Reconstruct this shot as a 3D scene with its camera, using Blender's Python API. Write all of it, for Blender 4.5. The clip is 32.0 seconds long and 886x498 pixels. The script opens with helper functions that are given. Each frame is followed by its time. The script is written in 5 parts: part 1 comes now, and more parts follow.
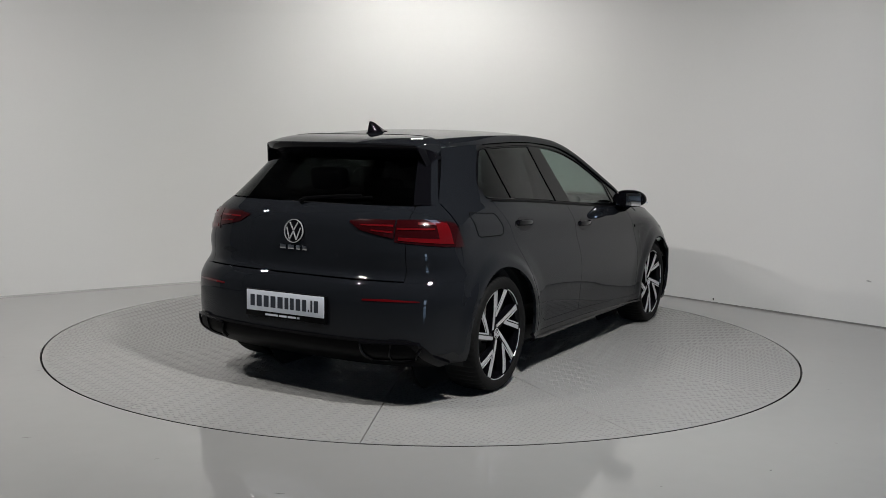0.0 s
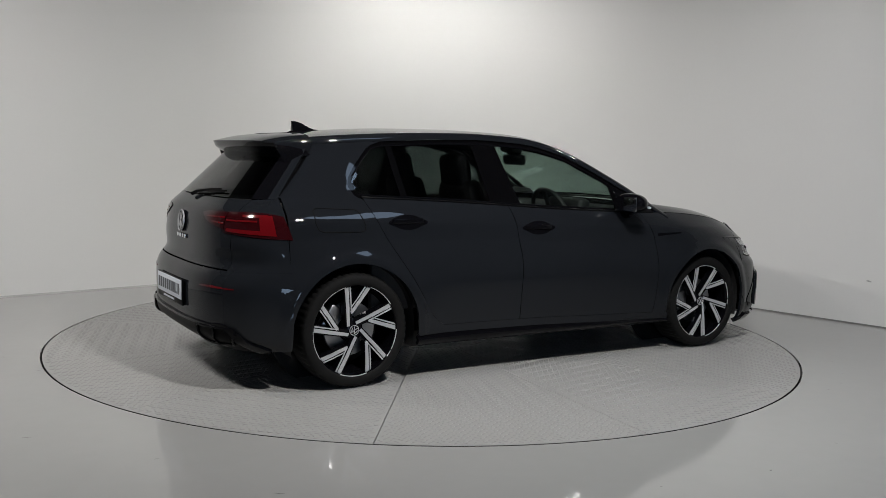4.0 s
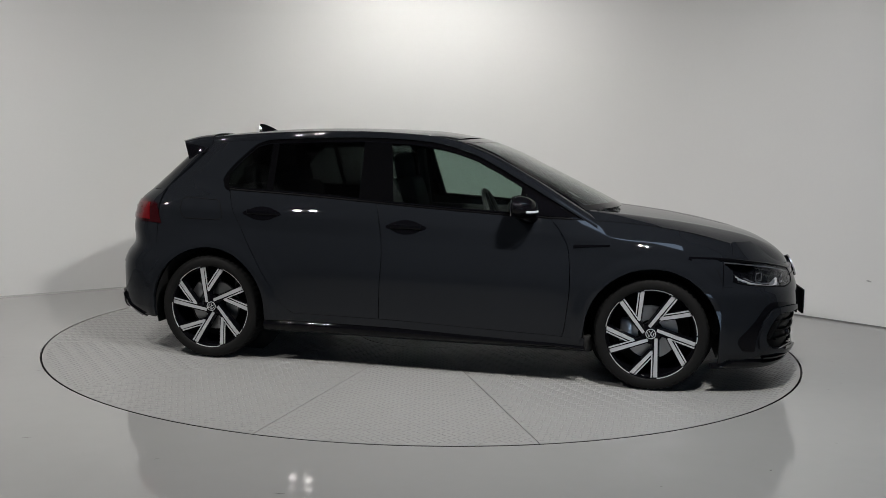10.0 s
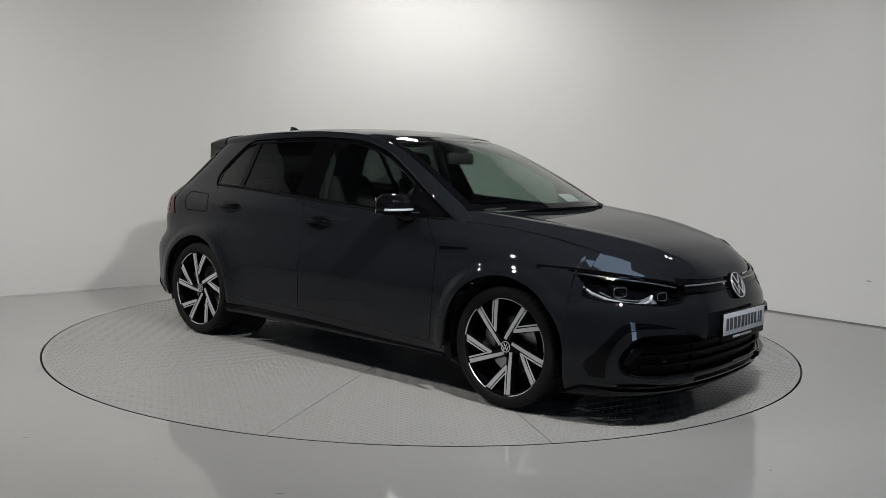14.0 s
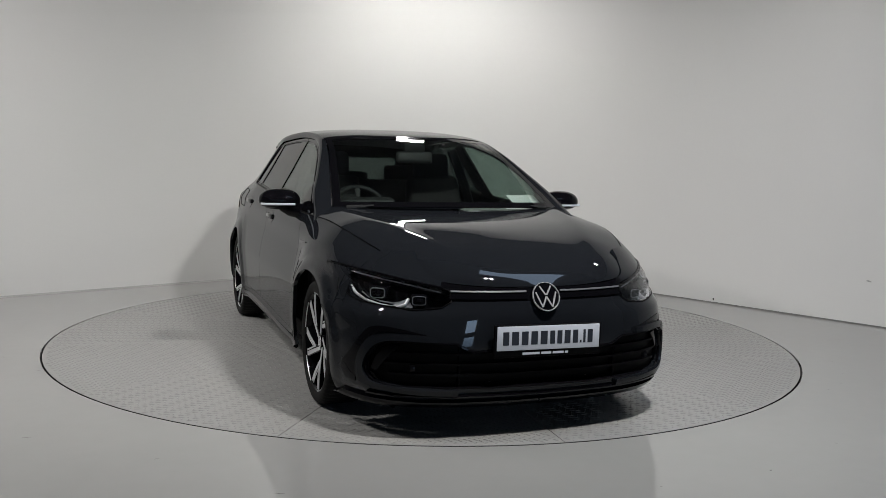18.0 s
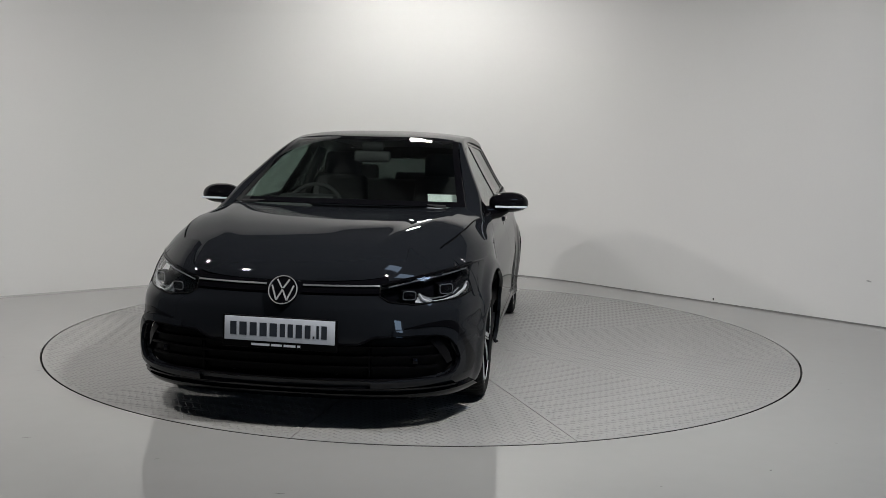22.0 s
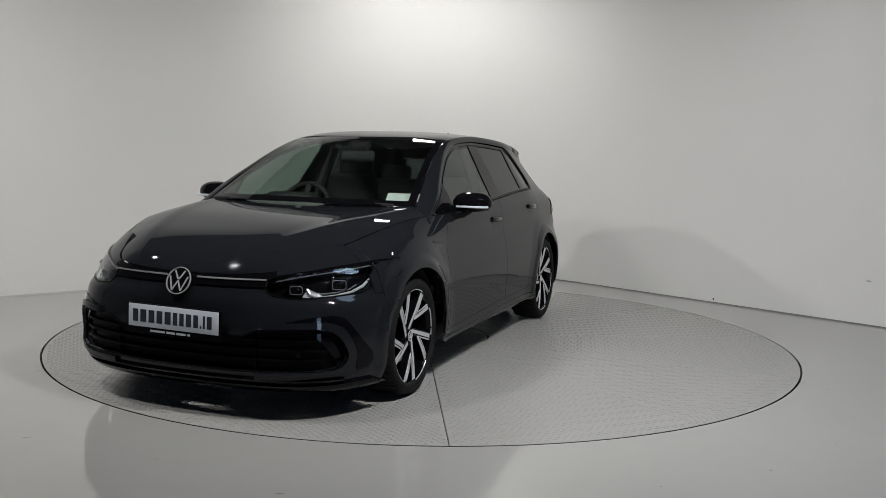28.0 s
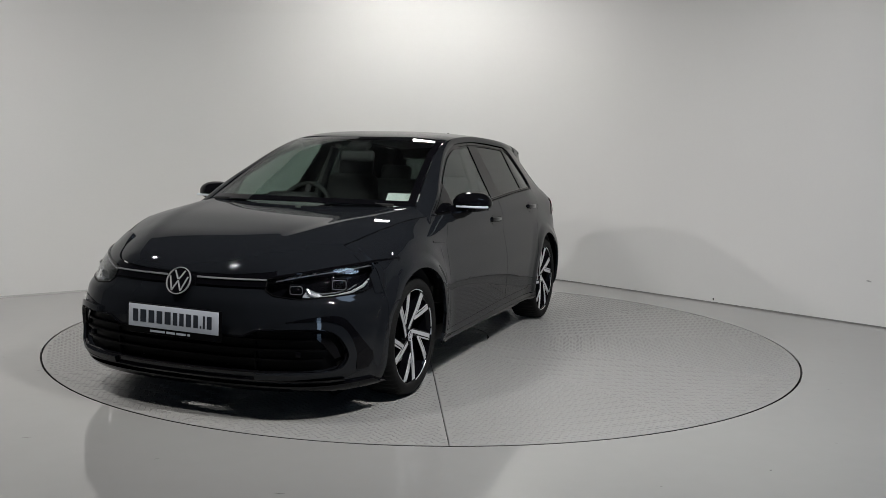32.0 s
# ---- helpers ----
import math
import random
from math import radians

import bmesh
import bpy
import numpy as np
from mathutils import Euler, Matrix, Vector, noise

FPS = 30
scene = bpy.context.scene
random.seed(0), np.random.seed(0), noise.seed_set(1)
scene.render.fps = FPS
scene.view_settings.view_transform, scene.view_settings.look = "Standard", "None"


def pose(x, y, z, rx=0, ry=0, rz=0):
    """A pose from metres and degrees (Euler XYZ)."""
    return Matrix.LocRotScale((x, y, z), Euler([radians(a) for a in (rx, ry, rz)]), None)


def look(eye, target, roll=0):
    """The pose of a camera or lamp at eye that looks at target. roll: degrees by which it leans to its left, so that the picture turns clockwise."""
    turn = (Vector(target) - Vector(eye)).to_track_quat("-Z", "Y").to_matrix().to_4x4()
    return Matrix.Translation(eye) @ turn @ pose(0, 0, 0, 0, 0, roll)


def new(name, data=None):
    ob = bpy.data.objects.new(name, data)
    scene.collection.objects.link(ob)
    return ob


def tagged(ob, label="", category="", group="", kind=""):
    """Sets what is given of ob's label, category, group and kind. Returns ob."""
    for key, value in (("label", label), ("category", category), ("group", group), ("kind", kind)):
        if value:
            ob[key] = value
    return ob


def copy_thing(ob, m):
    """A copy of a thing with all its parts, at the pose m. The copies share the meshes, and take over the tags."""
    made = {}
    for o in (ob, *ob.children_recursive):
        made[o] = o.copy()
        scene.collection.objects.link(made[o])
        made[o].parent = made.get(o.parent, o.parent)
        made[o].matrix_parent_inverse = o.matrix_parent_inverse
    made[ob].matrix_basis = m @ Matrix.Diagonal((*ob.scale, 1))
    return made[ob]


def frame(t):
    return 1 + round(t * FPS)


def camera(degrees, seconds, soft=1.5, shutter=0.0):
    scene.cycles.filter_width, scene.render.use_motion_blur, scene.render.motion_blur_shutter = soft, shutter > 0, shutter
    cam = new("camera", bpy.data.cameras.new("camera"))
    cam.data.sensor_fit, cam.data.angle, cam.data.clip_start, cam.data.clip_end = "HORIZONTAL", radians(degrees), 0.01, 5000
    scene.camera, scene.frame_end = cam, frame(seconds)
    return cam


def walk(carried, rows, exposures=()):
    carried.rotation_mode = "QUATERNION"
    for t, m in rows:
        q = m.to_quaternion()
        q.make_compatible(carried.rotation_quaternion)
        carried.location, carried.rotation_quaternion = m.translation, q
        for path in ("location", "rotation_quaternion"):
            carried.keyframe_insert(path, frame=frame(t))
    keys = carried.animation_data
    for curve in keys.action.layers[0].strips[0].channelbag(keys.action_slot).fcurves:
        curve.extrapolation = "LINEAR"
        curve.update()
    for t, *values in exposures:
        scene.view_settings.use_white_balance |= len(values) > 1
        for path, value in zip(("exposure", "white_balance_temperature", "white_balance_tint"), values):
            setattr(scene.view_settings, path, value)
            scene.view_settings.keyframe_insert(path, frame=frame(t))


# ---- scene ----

# ---- camera: stands still on a tripod ----
cam = camera(51.86, 32.0, soft=0.75)
EYE = Vector((0.0, -6.4055, 1.2748))
YAW, TILT = radians(1.03), radians(5.883)
AIM = EYE + Vector((math.sin(YAW) * math.cos(TILT), math.cos(YAW) * math.cos(TILT), -math.sin(TILT)))
walk(cam, [(0.0, look(EYE, AIM, 1.44)), (32.0, look(EYE, AIM, 1.44))])

# ---- world and light ----
scene.view_settings.exposure = 0.0
world = bpy.data.worlds.new("world")
scene.world = world
world.use_nodes = True
sky = world.node_tree.nodes.new("ShaderNodeTexSky")
sky.sky_type, sky.sun_disc = "NISHITA", False
sky.sun_elevation, sky.sun_rotation = radians(35), radians(200)
world.node_tree.links.new(sky.outputs[0], world.node_tree.nodes["Background"].inputs[0])
world.node_tree.nodes["Background"].inputs[1].default_value = 0.1

CEIL = 3.4


def area_lamp(name, eye, target, size, watts, colour=(1.0, 0.97, 0.935), size_y=None, spread=180):
    data = bpy.data.lights.new(name, "AREA")
    data.energy, data.size, data.color, data.spread = watts, size, colour, radians(spread)
    if size_y:
        data.shape, data.size_y = "RECTANGLE", size_y
    ob = new(name, data)
    ob.matrix_world = look(eye, target)
    return ob


# twin spots in the ceiling: their places, and the place that each pair points to
LAMPS = ((-2.4, -2.9), (1.2, -3.4), (-3.9, -1.2), (3.0, -0.4))
area_lamp("corner_light", (0.0, 2.5, CEIL - 0.05), (0.0, 2.7, 0), 0.34, 30, size_y=0.34)
for (lx, ly), watts in zip(LAMPS, (28, 66, 33, 9)):
    for k in (-0.09, 0.09):
        area_lamp("ceiling_spot_light", (lx + k, ly, CEIL - 0.06), (-0.4 * lx + k, 2.0, 0.5), 0.07, watts, size_y=0.07, spread=165)
area_lamp("rooflight_daylight", (1.65, -2.5, CEIL + 0.10), (1.65, -2.49, 0), 1.6, 14, (0.56, 0.74, 1.0), size_y=0.56)
area_lamp("window_light", (3.2, -10.3, 0.85), (2.6, 0, 0.5), 0.9, 25, (0.46, 0.68, 1.0), size_y=1.3)


# ---- materials ----
def material(name, colour, rough=0.5, metal=0.0, coat=0.0, vary=0.0, scale=6.0, bump=0.0, bump_scale=80.0, rough_vary=0.0, spec=0.5, coat_rough=0.03, coat_ior=1.5):
    """A surface with two scales of variation: broad blotches and fine grain."""
    m = bpy.data.materials.new(name)
    m.use_nodes = True
    nt = m.node_tree
    b = nt.nodes["Principled BSDF"]
    b.inputs["Base Color"].default_value = (*colour, 1)
    b.inputs["Roughness"].default_value = rough
    b.inputs["Metallic"].default_value = metal
    b.inputs["Coat Weight"].default_value = coat
    b.inputs["Coat Roughness"].default_value = coat_rough
    b.inputs["Coat IOR"].default_value = coat_ior
    b.inputs["Specular IOR Level"].default_value = spec
    if vary or bump or rough_vary:
        co = nt.nodes.new("ShaderNodeTexCoord")
        broad = nt.nodes.new("ShaderNodeTexNoise")
        broad.inputs["Scale"].default_value, broad.inputs["Detail"].default_value = scale, 5
        fine = nt.nodes.new("ShaderNodeTexNoise")
        fine.inputs["Scale"].default_value, fine.inputs["Detail"].default_value = bump_scale, 3
        for n in (broad, fine):
            nt.links.new(co.outputs["Object"], n.inputs["Vector"])
        if vary:
            mix = nt.nodes.new("ShaderNodeMix")
            mix.data_type = "RGBA"
            mix.inputs["A"].default_value = (*[c * (1 - vary) for c in colour], 1)
            mix.inputs["B"].default_value = (*[min(1, c * (1 + vary)) for c in colour], 1)
            add = nt.nodes.new("ShaderNodeMath")
            add.operation = "MULTIPLY_ADD"
            add.inputs[1].default_value = 0.35
            nt.links.new(fine.outputs["Fac"], add.inputs[0])
            sub = nt.nodes.new("ShaderNodeMath")
            sub.operation = "MULTIPLY_ADD"
            sub.inputs[1].default_value, sub.inputs[2].default_value = 0.65, 0.0
            nt.links.new(broad.outputs["Fac"], sub.inputs[0])
            nt.links.new(sub.outputs[0], add.inputs[2])
            nt.links.new(add.outputs[0], mix.inputs["Factor"])
            nt.links.new(mix.outputs["Result"], b.inputs["Base Color"])
        if rough_vary:
            mr = nt.nodes.new("ShaderNodeMapRange")
            mr.inputs["To Min"].default_value = max(0, rough - rough_vary)
            mr.inputs["To Max"].default_value = rough + rough_vary
            nt.links.new(broad.outputs["Fac"], mr.inputs["Value"])
            nt.links.new(mr.outputs[0], b.inputs["Roughness"])
        if bump:
            bp = nt.nodes.new("ShaderNodeBump")
            bp.inputs["Strength"].default_value, bp.inputs["Distance"].default_value = bump, 0.002
            nt.links.new(fine.outputs["Fac"], bp.inputs["Height"])
            nt.links.new(bp.outputs[0], b.inputs["Normal"])
    return m


def glass(name, tint, rough=0.0):
    """Thin tinted glazing: clear with a mirror gloss."""
    m = bpy.data.materials.new(name)
    m.use_nodes = True
    nt = m.node_tree
    nt.nodes.remove(nt.nodes["Principled BSDF"])
    out = nt.nodes["Material Output"]
    tr = nt.nodes.new("ShaderNodeBsdfTransparent")
    tr.inputs[0].default_value = (*tint, 1)
    gl = nt.nodes.new("ShaderNodeBsdfGlossy")
    gl.inputs["Roughness"].default_value = rough
    gl.inputs["Color"].default_value = (0.9, 0.9, 0.9, 1)
    lw = nt.nodes.new("ShaderNodeLayerWeight")
    lw.inputs["Blend"].default_value = 0.5
    pw = nt.nodes.new("ShaderNodeMath")
    pw.operation = "POWER"
    pw.inputs[1].default_value = 5.0
    nt.links.new(lw.outputs["Facing"], pw.inputs[0])
    fr = nt.nodes.new("ShaderNodeMath")
    fr.operation = "MULTIPLY_ADD"
    fr.inputs[1].default_value, fr.inputs[2].default_value = 0.80, 0.040
    nt.links.new(pw.outputs[0], fr.inputs[0])
    mx = nt.nodes.new("ShaderNodeMixShader")
    nt.links.new(fr.outputs[0], mx.inputs[0])
    nt.links.new(tr.outputs[0], mx.inputs[1])
    nt.links.new(gl.outputs[0], mx.inputs[2])
    nt.links.new(mx.outputs[0], out.inputs[0])
    return m


PAINT = material("grey_car_paint", (0.0094, 0.0107, 0.0132), 0.5, 0.0, 0.75, spec=0.0, coat_ior=1.43, coat_rough=0.015)
GLOSS = material("gloss_black_plastic", (0.003, 0.003, 0.004), 0.03, 0.0, 0.0, spec=0.14)
PILLAR = material("satin_black_pillar_film", (0.002, 0.002, 0.0024), 0.04, spec=0.16)
TRIM = material("matt_black_plastic", (0.012, 0.012, 0.013), 0.55, vary=0.2, bump=0.3, bump_scale=400)
DARK = material("underbody_black", (0.006, 0.006, 0.006), 0.8, vary=0.3)
RUBBER = material("tyre_rubber", (0.006, 0.006, 0.006), 0.75, spec=0.18, vary=0.25, scale=12, bump=0.25, bump_scale=300)
SILVER = material("machined_aluminium", (0.64, 0.65, 0.67), 0.32, 0.55, vary=0.05, bump=0.05, bump_scale=500)
STEEL = material("brushed_steel", (0.42, 0.42, 0.43), 0.35, 1.0, vary=0.1)
DULL = material("grey_metal_strip", (0.22, 0.23, 0.25), 0.42, 0.6)
BAR = material("grey_light_bar", (0.16, 0.165, 0.18), 0.30, 0.35)
BRIGHT = material("satin_silver_trim", (0.72, 0.73, 0.75), 0.32, 0.55)
BLACK = material("dull_black_moulding", (0.0022, 0.0022, 0.0026), 0.4, spec=0.05, vary=0.2)
CHROME = material("chrome", (0.82, 0.83, 0.85), 0.08, 1.0)
GLASS = glass("windscreen_glass", (0.68, 0.75, 0.72))
TINT = glass("privacy_glass", (0.31, 0.33, 0.325))
LENS = glass("clear_lamp_cover", (0.94, 0.95, 0.96))
RED = material("red_lamp_plastic", (0.10, 0.003, 0.005), 0.12, coat=0.3)
DEEP_RED = material("dark_red_lamp_plastic", (0.022, 0.002, 0.003), 0.08, coat=0.0, spec=0.4)
CABIN = material("charcoal_cabin_cloth", (0.015, 0.015, 0.0165), 0.85, vary=0.3, scale=30, bump=0.3, bump_scale=500)
DASH = material("black_dashboard_plastic", (0.016, 0.016, 0.017), 0.6, vary=0.15, bump=0.2, bump_scale=500)
PLATE = material("white_number_plate", (0.54, 0.575, 0.63), 0.35, vary=0.03)
INK = material("dark_plate_lettering", (0.02, 0.025, 0.035), 0.4)
PAPER = material("white_paper", (0.75, 0.78, 0.77), 0.7, vary=0.03)
WALL = material("white_wall_paint", (0.77, 0.77, 0.76), 0.6, vary=0.03, scale=1.3, bump=0.02, bump_scale=60)
CEILING = material("grey_ceiling_paint", (0.063, 0.063, 0.0666), 0.8, vary=0.2)
# dimness put into the colour of the unseen side walls, for darker reflections
UNSEEN_SIDE = material("unseen_side_wall_dark_grey", (0.26, 0.28, 0.31), 0.7, vary=0.1, scale=0.8)
# cool daylight put into the colour of the unseen back wall
BLUE_BOUNCE = material("unseen_blue_bounce_wall", (0.58, 0.74, 0.95), 0.7, vary=0.08, scale=0.8)
FLOOR = material("glossy_grey_floor_paint", (0.335, 0.335, 0.33), 0.06, spec=0.8, vary=0.055, scale=1.1, bump=0.07, bump_scale=11, rough_vary=0.04)
DISC = material("painted_tread_plate", (0.32, 0.32, 0.315), 0.33, spec=0.5, vary=0.06, scale=2.2, bump=0.03, bump_scale=200, rough_vary=0.05)
GAP = material("dark_joint", (0.005, 0.005, 0.005), 0.9, spec=0.1)
EMBLEM = material("dark_chrome_emblem", (0.60, 0.61, 0.63), 0.25, 0.55)
SCUFF = material("black_floor_scuff", (0.08, 0.08, 0.075), 0.6)
PALE_SEALANT = material("pale_sealant", (0.42, 0.42, 0.41), 0.7, vary=0.15)
SEALANT = material("grey_sealant", (0.16, 0.16, 0.155), 0.7, vary=0.2)


# ---- helpers for shapes ----
def link(name, bm, mat, parent=None, label="", smooth=40):
    me = bpy.data.meshes.new(name)
    bm.to_mesh(me)
    bm.free()
    me.materials.append(mat)
    for p in me.polygons:
        p.use_smooth = smooth > 0
    if 0 < smooth < 180:
        me.set_sharp_from_angle(angle=radians(smooth))
    ob = new(name, me)
    if parent:
        ob.parent = parent
    if label:
        tagged(ob, label)
    return ob


def part(name, bm, mat, parent, label="", smooth=40):
    return link(name, bm, mat, parent, label, smooth)


def pch(v, pts):
    """A smooth curve without overshoot through (v, value) pairs."""
    X = np.array([p[0] for p in pts], float)
    Yv = np.array([p[1] for p in pts], float)
    h = np.diff(X)
    d = np.diff(Yv) / h
    m = np.zeros(len(X))
    m[0], m[-1] = d[0], d[-1]
    for i in range(1, len(X) - 1):
        if d[i - 1] * d[i] > 0:
            w1, w2 = 2 * h[i] + h[i - 1], h[i] + 2 * h[i - 1]
            m[i] = (w1 + w2) / (w1 / d[i - 1] + w2 / d[i])
    v = np.clip(np.asarray(v, float), X[0], X[-1])
    i = np.clip(np.searchsorted(X, v) - 1, 0, len(X) - 2)
    t = (v - X[i]) / h[i]
    return ((1 + 2 * t) * (1 - t) ** 2 * Yv[i] + t * (1 - t) ** 2 * h[i] * m[i] + t * t * (3 - 2 * t) * Yv[i + 1] + t * t * (t - 1) * h[i] * m[i + 1])


def lerp_curve(v, pts):
    return np.interp(v, [p[0] for p in pts], [p[1] for p in pts])


def smoothstep(a, b, v):
    t = np.clip((np.asarray(v, float) - a) / (b - a), 0, 1)
    return t * t * (3 - 2 * t)


def grid(fn, us, vs, keep=None):
    """A sheet of quads over the parameters us x vs; fn gives arrays x, y, z. keep: which faces stay."""
    U, V = np.meshgrid(np.asarray(us, float), np.asarray(vs, float), indexing="ij")
    x, y, z = fn(U, V)
    x, y, z = np.broadcast_arrays(x, y, z)
    bm = bmesh.new()
    n, k = U.shape
    vt = [[bm.verts.new((x[i, j], y[i, j], z[i, j])) for j in range(k)] for i in range(n)]
    for i in range(n - 1):
        for j in range(k - 1):
            q = (vt[i][j], vt[i + 1][j], vt[i + 1][j + 1], vt[i][j + 1])
            if keep:
                c = (q[0].co + q[1].co + q[2].co + q[3].co) / 4
                if not keep(c):
                    continue
            bm.faces.new(q)
    for v in [v for v in bm.verts if not v.link_faces]:
        bm.verts.remove(v)
    bmesh.ops.remove_doubles(bm, verts=bm.verts, dist=1e-5)
    return bm


def outward(bm, centre=(0, 0, 0.6)):
    """Turn an open sheet so that its faces look away from centre."""
    bm.normal_update()
    c = Vector(centre)
    if sum(f.normal.dot(f.calc_center_median() - c) * f.calc_area() for f in bm.faces) < 0:
        bmesh.ops.reverse_faces(bm, faces=bm.faces)
    bm.normal_update()
    return bm


def box(bm, size, m=None, bevel=0.0, seg=2):
    r = bmesh.ops.create_cube(bm, size=1.0)
    bmesh.ops.scale(bm, vec=size, verts=r["verts"])
    if bevel:
        es = list({e for v in r["verts"] for e in v.link_edges})
        g = bmesh.ops.bevel(bm, geom=es, offset=bevel, segments=seg, profile=0.5, affect="EDGES")
        vs = list({v for f in g["faces"] for v in f.verts} | {v for v in r["verts"] if v.is_valid})
    else:
        vs = r["verts"]
    if m is not None:
        bmesh.ops.transform(bm, matrix=m, verts=vs)
    return vs


def lathe(profile, seg=48, axis="z"):
    """A turned shape from (radius, height) pairs; open profiles stay open."""
    bm = bmesh.new()
    rings = []
    for r, h in profile:
        ring = []
        for k in range(seg):
            a = 2 * math.pi * k / seg
            c = (r * math.cos(a), r * math.sin(a), h)
            if axis == "y":
                c = (c[0], -c[2], c[1])
            ring.append(bm.verts.new(c))
        rings.append(ring)
    for a, b in zip(rings, rings[1:]):
        for k in range(seg):
            bm.faces.new((a[k], a[(k + 1) % seg], b[(k + 1) % seg], b[k]))
    bmesh.ops.remove_doubles(bm, verts=bm.verts, dist=1e-6)
    bmesh.ops.recalc_face_normals(bm, faces=bm.faces)
    return bm


def tube(points, radius, seg=8, closed=False):
    """A round bar along a line of places."""
    bm = bmesh.new()
    pts = [Vector(p) for p in points]
    rings = []
    n = len(pts)
    for i, p in enumerate(pts):
        a = pts[i - 1] if i or closed else pts[0]
        b = pts[(i + 1) % n] if i < n - 1 or closed else pts[-1]
        q = (b - a).to_track_quat("Z", "X")
        r = radius(i / (n - 1)) if callable(radius) else radius
        rings.append([bm.verts.new(p + q @ Vector((r * math.cos(2 * math.pi * k / seg), r * math.sin(2 * math.pi * k / seg), 0))) for k in range(seg)])
    for i in range(n if closed else n - 1):
        a, b = rings[i], rings[(i + 1) % n]
        for k in range(seg):
            bm.faces.new((a[k], a[(k + 1) % seg], b[(k + 1) % seg], b[k]))
    if not closed:
        bm.faces.new(rings[0][::-1])
        bm.faces.new(rings[-1])
    bmesh.ops.recalc_face_normals(bm, faces=bm.faces)
    return bm


def inside(poly, a, b):
    hit = False
    n = len(poly)
    for i in range(n):
        (x1, y1), (x2, y2) = poly[i], poly[(i + 1) % n]
        if (y1 > b) != (y2 > b) and a < (x2 - x1) * (b - y1) / (y2 - y1) + x1:
            hit = not hit
    return hit


# ---- the room ----
CORNER = Vector((0.21, 4.33, 0))
LEFT_DIR = Vector((-0.766, -0.643, 0)).normalized()
RIGHT_DIR = Vector((0.680, -0.733, 0)).normalized()
ROUND = 2.0


def cove_line():
    """The inner line of the white corner: two straight walls and a wide round between them."""
    a, b = CORNER + LEFT_DIR * ROUND, CORNER + RIGHT_DIR * ROUND
    pts = [CORNER + LEFT_DIR * 8.0]
    for k in range(33):
        t = k / 32
        pts.append(a * (1 - t) ** 2 + CORNER * 2 * t * (1 - t) * 0.94 + (a + b) * t * (1 - t) * 0.06 + b * t * t)
    pts.append(CORNER + RIGHT_DIR * 8.0)
    return pts


def wall_strip(name, pts, z0, z1, mat, label, t=0.15, smooth=60):
    bm = bmesh.new()
    inner, outer = [], []
    n = len(pts)
    for i, p in enumerate(pts):
        d = (pts[min(i + 1, n - 1)] - pts[max(i - 1, 0)]).normalized()
        side = Vector((-d.y, d.x, 0))
        inner.append((p.x, p.y))
        outer.append(((p + side * t).x, (p + side * t).y))
    rows = [[bm.verts.new((x, y, z)) for x, y in line] for line, z in ((inner, z0), (inner, z1), (outer, z1), (outer, z0))]
    for r in range(4):
        a, b = rows[r], rows[(r + 1) % 4]
        for i in range(n - 1):
            bm.faces.new((a[i], a[i + 1], b[i + 1], b[i]))
    bm.faces.new([r[0] for r in rows])
    bm.faces.new([r[-1] for r in rows])
    bmesh.ops.recalc_face_normals(bm, faces=bm.faces)
    return tagged(link(name, bm, mat, smooth=smooth), label, "wall", kind="structure")


cove = cove_line()
wall_strip("wall_corner", cove, 0, CEIL, WALL, "plain white painted studio wall with a rounded corner")
END_L, END_R = cove[0], cove[-1]
BACK_Y = -10.0
# side walls added out of view, dark to keep reflections on the car low
wall_strip("wall_west", [Vector((END_L.x, BACK_Y, 0)), Vector((END_L.x, END_L.y, 0))], 0, CEIL, UNSEEN_SIDE, "unseen side wall, added and darkened so the car reflects less light")
wall_strip("wall_east", [Vector((END_R.x, END_R.y, 0)), Vector((END_R.x, BACK_Y, 0))], 0, CEIL, UNSEEN_SIDE, "unseen side wall, added and darkened so the car reflects less light")


def back_wall():
    """The unseen wall behind the camera, pale blue to bounce cool light, with a window through it."""
    x0, x1, wx0, wx1, wz0, wz1 = END_L.x - 0.15, END_R.x + 0.15, 2.70, 3.70, 0.15, 1.55
    bm = bmesh.new()
    for a, b, c, d in ((x0, wx0, 0, CEIL), (wx1, x1, 0, CEIL), (wx0, wx1, 0, wz0), (wx0, wx1, wz1, CEIL)):
        box(bm, (b - a, 0.2, d - c), pose((a + b) / 2, BACK_Y - 0.1, (c + d) / 2))
    tagged(link("wall_south", bm, BLUE_BOUNCE, smooth=0), "unseen back wall with a tall window, blue daylight put into its colour", "wall", kind="structure")
    win = tagged(new("window_1"), "daylit window in a dark frame", "window", kind="structure")
    win.location = ((wx0 + wx1) / 2, BACK_Y - 0.1, wz0)
    w, h = wx1 - wx0, wz1 - wz0
    for k in range(2):
        bm = bmesh.new()
        box(bm, (0.06, 0.08, h), pose(-w / 2 + 0.03 + k * (w - 0.06), 0, h / 2), 0.008)
        part("mullion", bm, TRIM, win)
    for z in (0.03, h - 0.03):
        bm = bmesh.new()
        box(bm, (w - 0.12, 0.07, 0.06), pose(0, 0, z), 0.008)
        part("frame_rail", bm, TRIM, win)


back_wall()


